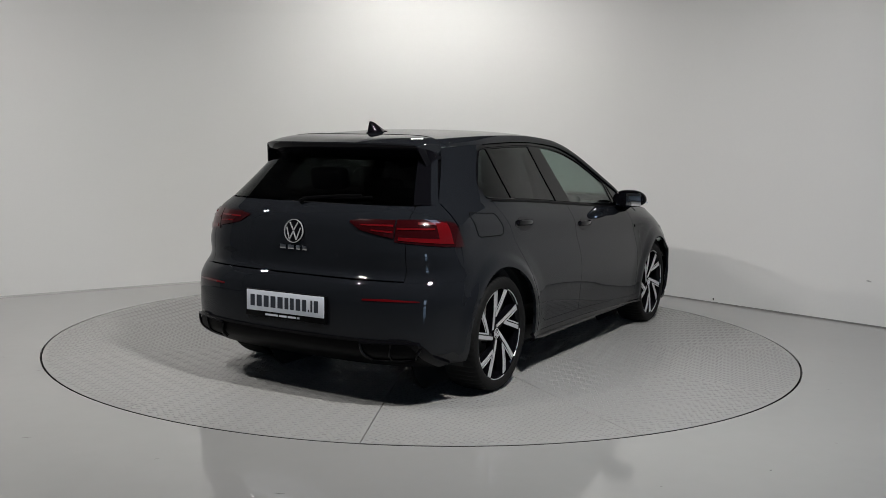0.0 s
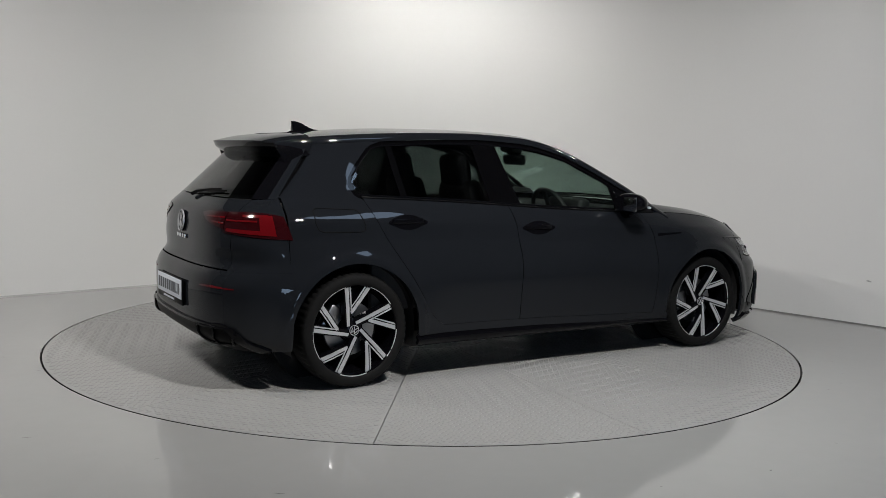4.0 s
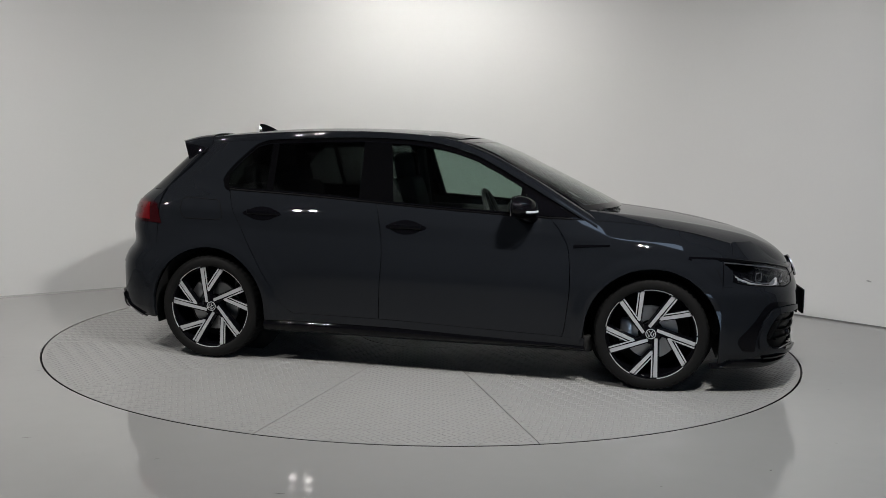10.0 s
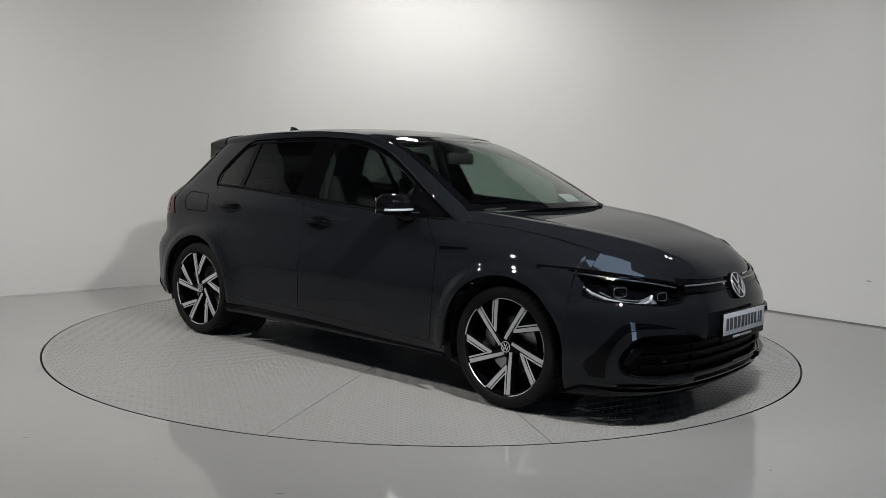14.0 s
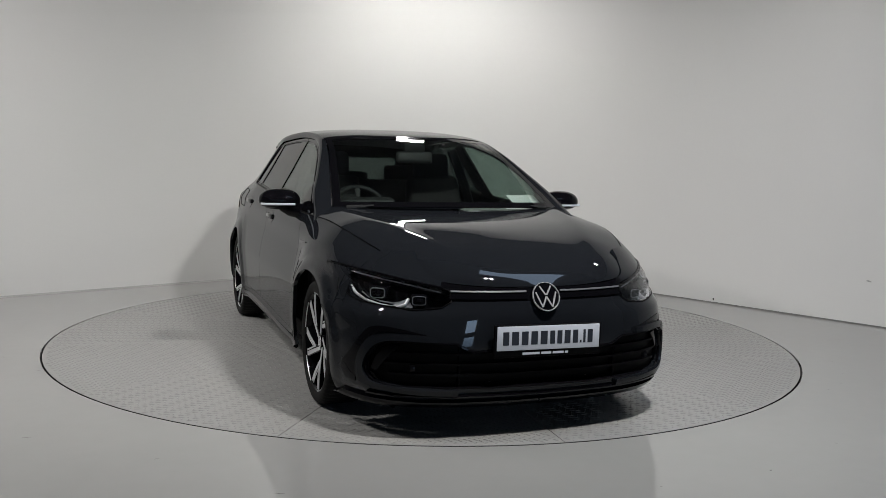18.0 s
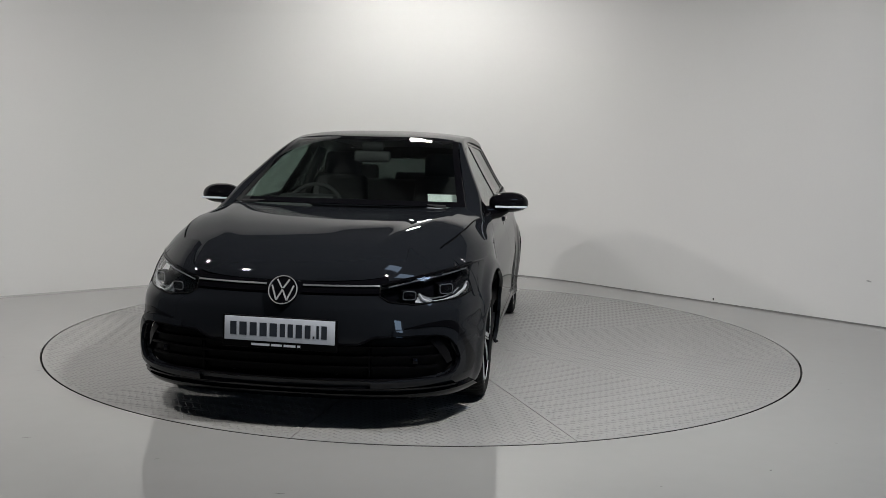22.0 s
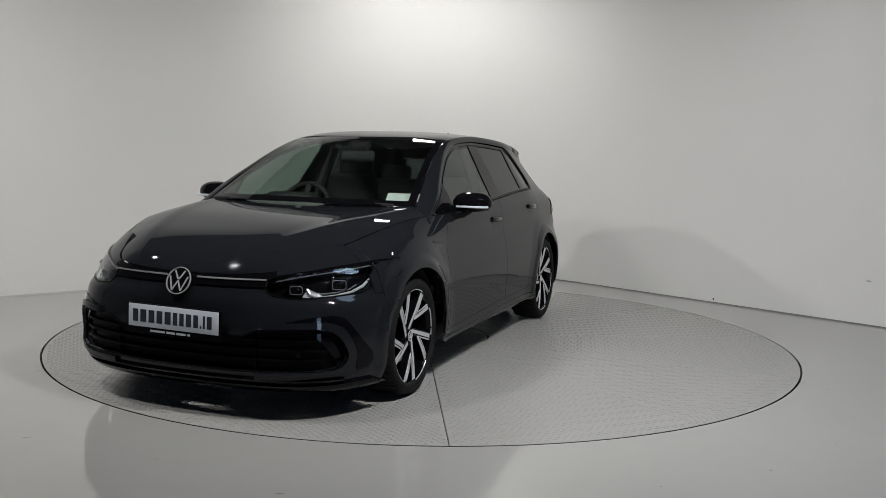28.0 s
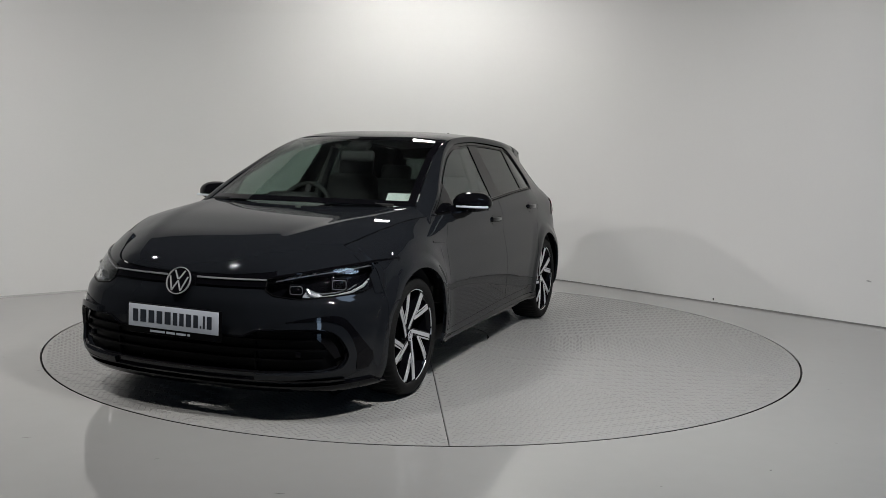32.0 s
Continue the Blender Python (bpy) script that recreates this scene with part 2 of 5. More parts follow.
def ground_and_ceiling():
    bm = bmesh.new()
    out = [(p.x, p.y) for p in cove] + [(END_R.x, BACK_Y), (END_L.x, BACK_Y)]
    seg = 128
    R = 2.513
    bm2 = bmesh.new()
    outer = [bm2.verts.new((x, y, 0)) for x, y in out]
    ring = [bm2.verts.new((R * math.cos(2 * math.pi * k / seg), R * math.sin(2 * math.pi * k / seg), 0)) for k in range(seg)]
    eds = [bm2.edges.new((outer[i], outer[(i + 1) % len(outer)])) for i in range(len(outer))]
    eds += [bm2.edges.new((ring[i], ring[(i + 1) % seg])) for i in range(seg)]
    bmesh.ops.triangle_fill(bm2, use_beauty=True, use_dissolve=False, edges=eds)
    for f in [f for f in bm2.faces if f.calc_center_median().xy.length < R * 0.99]:
        bm2.faces.remove(f)
    # the pit's rim and bottom below the turntable
    low = [bm2.verts.new((v.co.x, v.co.y, -0.08)) for v in ring]
    for k in range(seg):
        bm2.faces.new((ring[k], ring[(k + 1) % seg], low[(k + 1) % seg], low[k]))
    bm2.faces.new(low)
    bmesh.ops.recalc_face_normals(bm2, faces=bm2.faces)
    if sum(f.normal.z * f.calc_area() for f in bm2.faces) < 0:
        bmesh.ops.reverse_faces(bm2, faces=bm2.faces)
    bm.free()
    tagged(link("floor", bm2, FLOOR, smooth=0), "glossy light grey painted studio floor", "floor", kind="structure")
    # ceiling sheet with a hole for the rooflight
    bm = bmesh.new()
    hole = [(0.8, -2.82), (2.5, -2.82), (2.5, -2.18), (0.8, -2.18)]
    for z in (CEIL, CEIL + 0.15):
        o = [bm.verts.new((x, y, z)) for x, y in out]
        h = [bm.verts.new((x, y, z)) for x, y in hole]
        eds = [bm.edges.new((o[i], o[(i + 1) % len(o)])) for i in range(len(o))] + [bm.edges.new((h[i], h[(i + 1) % 4])) for i in range(4)]
        bmesh.ops.triangle_fill(bm, use_beauty=True, use_dissolve=False, edges=eds)
        for f in [f for f in bm.faces if abs(f.calc_center_median().z - z) < 0.01]:
            c = f.calc_center_median()
            if 0.8 < c.x < 2.5 and -2.82 < c.y < -2.18 and all(any((v.co.xy - Vector(q)).length < 1e-4 for q in hole) for v in f.verts):
                bm.faces.remove(f)
    for i in range(4):
        (xa, ya), (xb, yb) = hole[i], hole[(i + 1) % 4]
        bm.faces.new([bm.verts.new(c) for c in ((xa, ya, CEIL), (xb, yb, CEIL), (xb, yb, CEIL + 0.15), (xa, ya, CEIL + 0.15))])
    bmesh.ops.remove_doubles(bm, verts=bm.verts, dist=1e-4)
    bmesh.ops.recalc_face_normals(bm, faces=bm.faces)
    tagged(link("ceiling", bm, CEILING, smooth=0), "dark ceiling with a small rooflight", "ceiling", kind="structure")


ground_and_ceiling()


def wall_joint():
    """The thin dark joint where floor and wall meet."""
    # the joint is pale on one wall and darker grey on the other
    half = len(cove) // 2
    for first, last, mat, label in ((0, half, PALE_SEALANT, "thin pale sealant joint along the foot of the wall"), (half, len(cove) - 1, SEALANT, "thin darker grey sealant joint along the foot of the wall")):
        joint_strip(cove, first, last, mat, label)


def joint_strip(pts, first, last, mat, label):
    bm = bmesh.new()
    rows = []
    for i, p in list(enumerate(pts))[first:last + 1]:
        d = (pts[min(i + 1, len(pts) - 1)] - pts[max(i - 1, 0)]).normalized()
        n = Vector((d.y, -d.x, 0))
        rows.append([bm.verts.new(p + n * a + Vector((0, 0, z))) for a, z in ((0.0, 0.011), (0.006, 0.009), (0.012, 0.0))])
    for a, b in zip(rows, rows[1:]):
        for k in range(2):
            bm.faces.new((a[k], a[k + 1], b[k + 1], b[k]))
    tagged(link("trim", bm, mat), label, "trim", kind="structure")


wall_joint()


def ceiling_fixtures():
    first = None
    for lx, ly in LAMPS:
        if first is None:
            first = tagged(new("ceiling_light"), "black twin ceiling spotlight", "ceiling light", group="twin ceiling spotlights")
            bm = bmesh.new()
            box(bm, (0.40, 0.18, 0.03), pose(0, 0, -0.015), 0.005)
            part("mounting_plate", bm, TRIM, first)
            for k in (-0.09, 0.09):
                can = part("lamp_can", lathe([(0.062, -0.03), (0.066, -0.075), (0.060, -0.078), (0.056, -0.04)], 24), TRIM, first)
                can.location.x = k
            first.location = (lx, ly, CEIL)
        else:
            copy_thing(first, pose(lx, ly, CEIL))


ceiling_fixtures()


def floor_marks():
    """Scuffs, a crack and specks on the floor and the wall."""
    def mark(x0, y0, x1, y1, w, mat=SCUFF):
        bm = bmesh.new()
        n = 9
        d = Vector((x1 - x0, y1 - y0, 0))
        nn = Vector((-d.y, d.x, 0)).normalized()
        rows = []
        for k in range(n):
            u = k / (n - 1)
            c = Vector((x0, y0, 0.0012)) + d * u + nn * 0.3 * w * math.sin(9 * u + x0)
            ww = w * (0.25 + 0.75 * math.sin(math.pi * min(0.97, max(0.03, u))))
            rows.append([bm.verts.new(c - nn * ww / 2), bm.verts.new(c + nn * ww / 2)])
        for a, b in zip(rows, rows[1:]):
            bm.faces.new((a[0], a[1], b[1], b[0]))
        bm.normal_update()
        if bm.faces[0:1] and next(iter(bm.faces)).normal.z < 0:
            bmesh.ops.reverse_faces(bm, faces=bm.faces)
        return bm
    tagged(link("floor_crack", mark(-2.21, 1.43, -1.72, 2.0, 0.010), SCUFF), "thin dark crack in the painted floor", "floor crack")
    for x0, y0, x1, y1, w in ((2.198, 1.25, 2.348, 0.892, 0.008), (1.659, 1.181, 2.071, 1.436, 0.007), (-2.62, 1.02, -2.36, 1.30, 0.006)):
        tagged(link("floor_crack", mark(x0, y0, x1, y1, w), SCUFF), "thin dark crack in the painted floor", "floor crack")
    # a chip in the paint at the foot of the wall
    bm = bmesh.new()
    bmesh.ops.create_icosphere(bm, subdivisions=2, radius=1)
    tagged(link("wall_chip", bm, SCUFF), "small dark chip at the foot of the white wall", "wall chip").matrix_world = pose(2.615, 1.742, 0.036, 0, 0, -47) @ Matrix.Diagonal((0.010, 0.006, 0.014, 1))
    bm = bmesh.new()
    bmesh.ops.create_icosphere(bm, subdivisions=2, radius=1)
    tagged(link("wall_scuff", bm, PALE_SEALANT), "faint grey scuff on the white wall", "wall scuff").matrix_world = pose(3.533, 0.745, 0.359, 0, 12, -47) @ Matrix.Diagonal((0.022, 0.0022, 0.007, 1))
    rng = random.Random(5)
    spots = ((-2.62, -0.93), (-2.55, -0.98), (-2.2, -1.30), (2.32, -1.35), (2.46, -1.20), (2.58, -0.95), (2.66, -0.62), (-1.1, -2.75), (0.95, -2.95), (1.9, -2.35), (-1.75, -2.5), (2.9, -1.6), (1.45, -2.75), (-0.55, -3.1))
    for x, y in spots:
        a = rng.uniform(0, 6.28)
        l = rng.uniform(0.012, 0.045)
        tagged(link("floor_scuff", mark(x, y, x + l * math.cos(a), y + l * math.sin(a) * 0.4, rng.uniform(0.005, 0.011)), SCUFF), "small dark scuff on the glossy floor", "floor scuff", group="floor scuffs")


floor_marks()


# ---- the turntable ----
def build_turntable():
    root = tagged(new("turntable"), "round painted tread plate turntable set flush in the floor", "turntable")
    R, r0 = 2.5, 0.45
    gap = 0.005
    for k in range(12):
        a0, a1 = radians(25 + 30 * k), radians(55 + 30 * k)
        am = (a0 + a1) / 2
        bm = bmesh.new()
        off = gap / 2 / math.sin((a1 - a0) / 2)
        shift = Vector((math.cos(am) * off, math.sin(am) * off, 0))
        top, low = [], []
        arc = [(R - off, a0 + (a1 - a0) * i / 14) for i in range(15)] + [(r0, a1 + (a0 - a1) * i / 6) for i in range(7)]
        for r, a in arc:
            v = Vector((r * math.cos(a), r * math.sin(a), 0)) + shift
            top.append(bm.verts.new(v))
            low.append(bm.verts.new(v + Vector((0, 0, -0.012))))
        bm.faces.new(top)
        bm.faces.new(low[::-1])
        for i in range(len(arc)):
            j = (i + 1) % len(arc)
            bm.faces.new((top[i], low[i], low[j], top[j]))
        bmesh.ops.recalc_face_normals(bm, faces=bm.faces)
        part("plate", bm, DISC, root, smooth=0)
    bm = lathe([(0.0, 0.0), (r0 - 0.003, 0.0), (r0 - 0.003, -0.012), (0, -0.012)], 72)
    part("centre_plate", bm, DISC, root, smooth=0)
    bm = lathe([(0.0, -0.016), (R - 0.02, -0.016), (R - 0.02, -0.05), (0, -0.05)], 96)
    part("deck", bm, GAP, root, smooth=0)
    # black band that draws the dark line round the plates
    bm = lathe([(R - 0.002, -0.0012), (R + 0.004, -0.0012), (R + 0.004, -0.03), (R - 0.002, -0.03)], 160)
    part("rim_band", bm, GAP, root, "thin black band in the gap round the plates", smooth=0)
    # raised tread lozenges, row by row, each sector at its own angle
    step, L, W, H = 0.046, 0.0182, 0.0066, 0.0028
    verts, faces = [], []
    rng = np.random.RandomState(3)
    for k in range(13):
        if k < 12:
            am = radians(40 + 30 * k)
            half = radians(15)
            turn = am + (radians(90) if k % 2 else 0) + radians(3)
        else:
            am, half, turn = 0, math.pi, 0.2
        ca, sa = math.cos(turn), math.sin(turn)
        n = int(2 * R / step) + 2
        for i in range(-n // 2, n // 2):
            for j in range(-n, n):
                gx, gy = (i + 0.5 * (j % 2)) * step, j * step * 0.5
                x, y = ca * gx - sa * gy, sa * gx + ca * gy
                r = math.hypot(x, y)
                if k < 12:
                    d = (math.atan2(y, x) - am + math.pi) % (2 * math.pi) - math.pi
                    if r < r0 + 0.02 or r > R - 0.025 or (half - abs(d)) * r < 0.02:
                        continue
                elif r > r0 - 0.02:
                    continue
                t = turn + (radians(45) if (i + j) % 2 else radians(-45))
                c, s = math.cos(t), math.sin(t)
                b = len(verts)
                for u, w, h in ((-L, 0, 0), (0, -W, 0), (L, 0, 0), (0, W, 0), (-L * 0.35, 0, H), (L * 0.35, 0, H)):
                    verts.append((x + c * u - s * w, y + s * u + c * w, h))
                faces += [(b, b + 1, b + 5, b + 4), (b + 1, b + 2, b + 5), (b + 2, b + 3, b + 4, b + 5), (b + 3, b, b + 4)]
    me = bpy.data.meshes.new("tread")
    me.from_pydata(verts, [], faces)
    me.materials.append(DISC)
    ob = new("tread", me)
    ob.parent = root
    tagged(ob, "raised lozenge tread on the plates", kind="stuff")
    return root


turntable = build_turntable()


# ---- the car: x forward, y to its left, z up; origin between the axles on the ground ----
AXLE, TRACK_R, TRACK_F, WHEEL_R = 1.318, 0.757, 0.760, 0.316
ARCH_R = 0.370
WIDTH = [(0.13, 0.81), (0.18, 0.845), (0.25, 0.868), (0.33, 0.878), (0.42, 0.884), (0.55, 0.887), (0.66, 0.874), (0.74, 0.855), (0.80, 0.838), (0.86, 0.823),
         (0.92, 0.808), (0.98, 0.785), (1.03, 0.757), (1.14, 0.690), (1.25, 0.626), (1.36, 0.562), (1.45, 0.512)]
NOSE = [(0.13, 2.05), (0.18, 2.12), (0.24, 2.155), (0.32, 2.165), (0.45, 2.178), (0.56, 2.172), (0.64, 2.148), (0.70, 2.115), (0.78, 2.03), (0.90, 1.93), (1.4, 1.93)]
TAIL = [(0.13, -1.78), (0.20, -1.93), (0.26, -2.03), (0.30, -2.075), (0.40, -2.082), (0.52, -2.083), (0.575, -2.078), (0.615, -2.066), (0.69, -2.022), (0.75, -2.022), (0.90, -2.012), (0.955, -1.992),
        (1.01, -1.94), (1.36, -1.60), (1.45, -1.52)]
FULL_R = [(0.15, 10.0), (0.57, 10.0), (0.615, 9.5), (0.69, 9.0), (0.80, 11.0), (0.94, 10.5), (1.03, 9.5), (1.4, 10.0)]
CF, MF = 0.6, 2.5
FULL = [(0.15, 9.0), (0.40, 7.5), (0.55, 6.2), (0.62, 4.9), (0.80, 4.8), (1.4, 5.0)]
CR, MR = -0.7, 2.7
HOOD_EDGE = [(0.70, 0.940), (0.80, 0.936), (1.1, 0.926), (1.30, 0.910), (1.476, 0.886), (1.70, 0.833), (1.85, 0.780), (1.97, 0.729), (2.06, 0.703), (2.125, 0.690)]
HOOD_MID = [(0.70, 1.00), (0.95, 0.984), (1.2, 0.959), (1.45, 0.931), (1.70, 0.890), (1.90, 0.846), (2.0, 0.802), (2.07, 0.752), (2.125, 0.690)]


def crease(x, z):
    """The shoulder line pressed along the side, and the flared wheel arches."""
    zt = 0.868 - 0.030 * np.asarray(x, float)
    tent = 0.016 * np.clip(1 - np.abs(z - zt) / 0.10, 0, 1) * smoothstep(1.75, 1.2, x) * smoothstep(-1.95, -1.6, x)
    flare = 0
    for ax in (AXLE, -AXLE):
        r = np.hypot(np.asarray(x, float) - ax, np.asarray(z, float) - 0.31)
        flare = flare + 0.006 * smoothstep(0.56, 0.44, r) + 0.015 * smoothstep(0.462, 0.392, r)
    waist = -0.004 * np.exp(-((np.asarray(z, float) - 0.39) / 0.12) ** 2) * smoothstep(-1.05, -0.45, x) * smoothstep(1.0, 0.45, x)
    z = np.asarray(z, float)
    # towards the tail the body and, more so, the cabin draw in
    taper = -(0.016 + 0.032 * smoothstep(0.88, 1.08, z)) * smoothstep(-1.0, -1.6, x)
    # the front wings swell out over the wheels
    swell = 0.022 * smoothstep(0.80, 1.20, x) * smoothstep(0.92, 0.76, z) * smoothstep(0.45, 0.62, z)
    return tent + flare + waist + taper + swell


def roll_in(x, z):
    """The front wings roll in towards the bonnet."""
    zh = pch(x, HOOD_EDGE)
    t = np.clip((z - (zh - 0.15)) / 0.15, 0, 1.6)
    return 0.050 * t ** 2 * smoothstep(0.70, 1.25, x)


def side_y(x, z):
    x, z = np.broadcast_arrays(np.asarray(x, float), np.asarray(z, float))
    w = pch(z, WIDTH)
    tf = np.clip((x - CF) / (pch(z, NOSE) - CF), 0, 1)
    tr = np.clip((x - CR) / (pch(z, TAIL) - CR), 0, 1)
    return w * (1 - tf ** pch(z, FULL)) ** (1 / MF) * (1 - tr ** pch(z, FULL_R)) ** (1 / MR) + crease(x, z) - roll_in(x, z)


def front(phi, z):
    """A place on the nose: phi from 0 at the middle to 90 degrees at the flank."""
    c, s = np.cos(phi), np.sin(phi)
    nose = pch(z, NOSE)
    x = CF + (nose - CF) * np.abs(c) ** (2 / pch(z, FULL))
    y = pch(z, WIDTH) * np.sign(s) * np.abs(s) ** (2 / MF)
    return x, y + np.sign(s) * (crease(x, z) - roll_in(x, z)) * np.abs(s) ** 2, z + 0 * x


def rear(phi, z):
    c, s = np.cos(phi), np.sin(phi)
    tail = pch(z, TAIL)
    x = CR + (tail - CR) * np.abs(c) ** (2 / pch(z, FULL_R))
    y = pch(z, WIDTH) * np.sign(s) * np.abs(s) ** (2 / MR)
    return x, y + np.sign(s) * crease(x, z) * np.abs(s) ** 2, z + 0 * x


def front_phi(x, z):
    t = np.clip((x - CF) / (pch(z, NOSE) - CF), 0, 1)
    return np.arccos(t ** (pch(z, FULL) / 2))


def front_phi_y(y, z):
    return np.arcsin(np.clip(np.abs(y) / pch(z, WIDTH), 0, 1) ** (MF / 2)) * np.sign(y)


def rear_phi(x, z):
    t = np.clip((x - CR) / (pch(z, TAIL) - CR), 0, 1)
    return np.arccos(t ** (pch(z, FULL_R) / 2))


def rear_phi_y(y, z):
    return np.arcsin(np.clip(np.abs(y) / pch(z, WIDTH), 0, 1) ** (MR / 2)) * np.sign(y)


def arch(x, ax, r=ARCH_R):
    """The height of a wheel arch's edge."""
    d = np.abs(np.asarray(x, float) - ax)
    return np.where(d < r, 0.315 + np.sqrt(np.clip(r * r - d * d, 0, None)), 0.0)


car = tagged(new("car"), "dark grey five-door hatchback with black and silver alloy wheels", "car")


def shell(bm, t):
    """Give an open sheet its thickness, inwards."""
    bm.normal_update()
    faces = list(bm.faces)
    rim = [e for e in bm.edges if len(e.link_faces) == 1]
    twin = {v: bm.verts.new(v.co - v.normal * t) for v in list(bm.verts)}
    for f in faces:
        bm.faces.new([twin[v] for v in reversed(f.verts)])
    for e in rim:
        loop = e.link_faces[0].loops
        for l in loop:
            if l.edge == e:
                a, b = l.vert, l.link_loop_next.vert
                break
        bm.faces.new((b, a, twin[a], twin[b]))
    bm.normal_update()


def panel(name, fn, us, vs, mat, parent=None, label="", both=False, side=1, t=0.018, keep=None, lift=0.0, offset=-1):
    """A pressed panel; side -1 is the car's right, 1 its left."""
    made = None
    for s in ((1, -1) if both else (side,)):
        def place(U, V):
            x, y, z = fn(U, V)
            return x, np.asarray(y) * s, z
        bm = outward(grid(place, us, vs, keep))
        if lift:
            for v in bm.verts:
                v.co += v.normal * lift
        if t:
            shell(bm, t)
        made = part(name, bm, mat, parent or car, label)
    return made


def cols_fn(lo, hi):
    """A flank panel whose lower and upper edges are curves over x."""
    return lambda U, V: (lambda z: (U + 0 * z, side_y(U, z), z))(lo(U) + (hi(U) - lo(U)) * V)


G2 = 0.0022
LIN = lambda n: np.linspace(0, 1, n)
# edges seen from the side
REAR_DOOR_EDGE = [(0.296, -0.70), (0.303, -0.735), (0.325, -0.79), (0.375, -0.851), (0.49, -0.924), (0.62, -1.005), (0.749, -1.089), (0.90, -1.178), (1.022, -1.236)]
DOOR_SPLIT = [(0.27, -0.243), (0.50, -0.238), (0.65, -0.231), (0.80, -0.246), (0.94, -0.275), (1.01, -0.30)]
FRONT_DOOR_EDGE = [(0.25, 0.80), (0.268, 0.826), (0.40, 0.850), (0.563, 0.863), (0.761, 0.847), (0.86, 0.80), (0.93, 0.74)]
BELT = [(-1.30, 1.045), (-1.24, 1.033), (-0.97, 1.022), (-0.72, 1.010), (-0.38, 0.990), (0.0, 0.967), (0.30, 0.952), (0.56, 0.941), (0.80, 0.934), (0.90, 0.932)]
DLO_TOP = [(-1.29, 1.10), (-1.27, 1.15), (-1.22, 1.212), (-1.12, 1.316), (-1.07, 1.333), (-0.92, 1.343), (-0.58, 1.359), (-0.40, 1.362), (-0.22, 1.357), (-0.02, 1.342),
           (0.22, 1.286), (0.44, 1.186), (0.59, 1.106), (0.76, 1.014), (0.87, 0.952), (0.905, 0.934)]
RAIL_LOW = [(-1.80, 1.262), (-1.60, 1.296), (-1.30, 1.328), (-1.07, 1.342), (-0.92, 1.352), (-0.58, 1.368), (-0.40, 1.371), (-0.22, 1.366), (-0.02, 1.352),
            (0.22, 1.296), (0.44, 1.196), (0.59, 1.116), (0.76, 1.024), (0.87, 0.962), (0.93, 0.928), (1.0, 0.888)]
ROOF_MID = [(-1.83, 1.318), (-1.575, 1.364), (-1.2, 1.407), (-0.83, 1.431), (-0.45, 1.437), (-0.07, 1.429), (0.15, 1.402), (0.30, 1.366)]
SILL_TOP = [(-0.95, 0.298), (-0.7, 0.302), (-0.2, 0.298), (0.3, 0.282), (0.83, 0.266), (0.96, 0.262)]


LAMP_LOW = [(0.43, 0.630), (0.47, 0.604), (0.58, 0.590), (0.69, 0.600), (0.765, 0.608), (0.800, 0.630), (0.818, 0.696), (0.823, 0.738)]
LAMP_TOP = [(0.43, 0.676), (0.48, 0.686), (0.56, 0.702), (0.70, 0.727), (0.78, 0.743), (0.823, 0.746)]
LAMP = LAMP_LOW + LAMP_TOP[::-1]


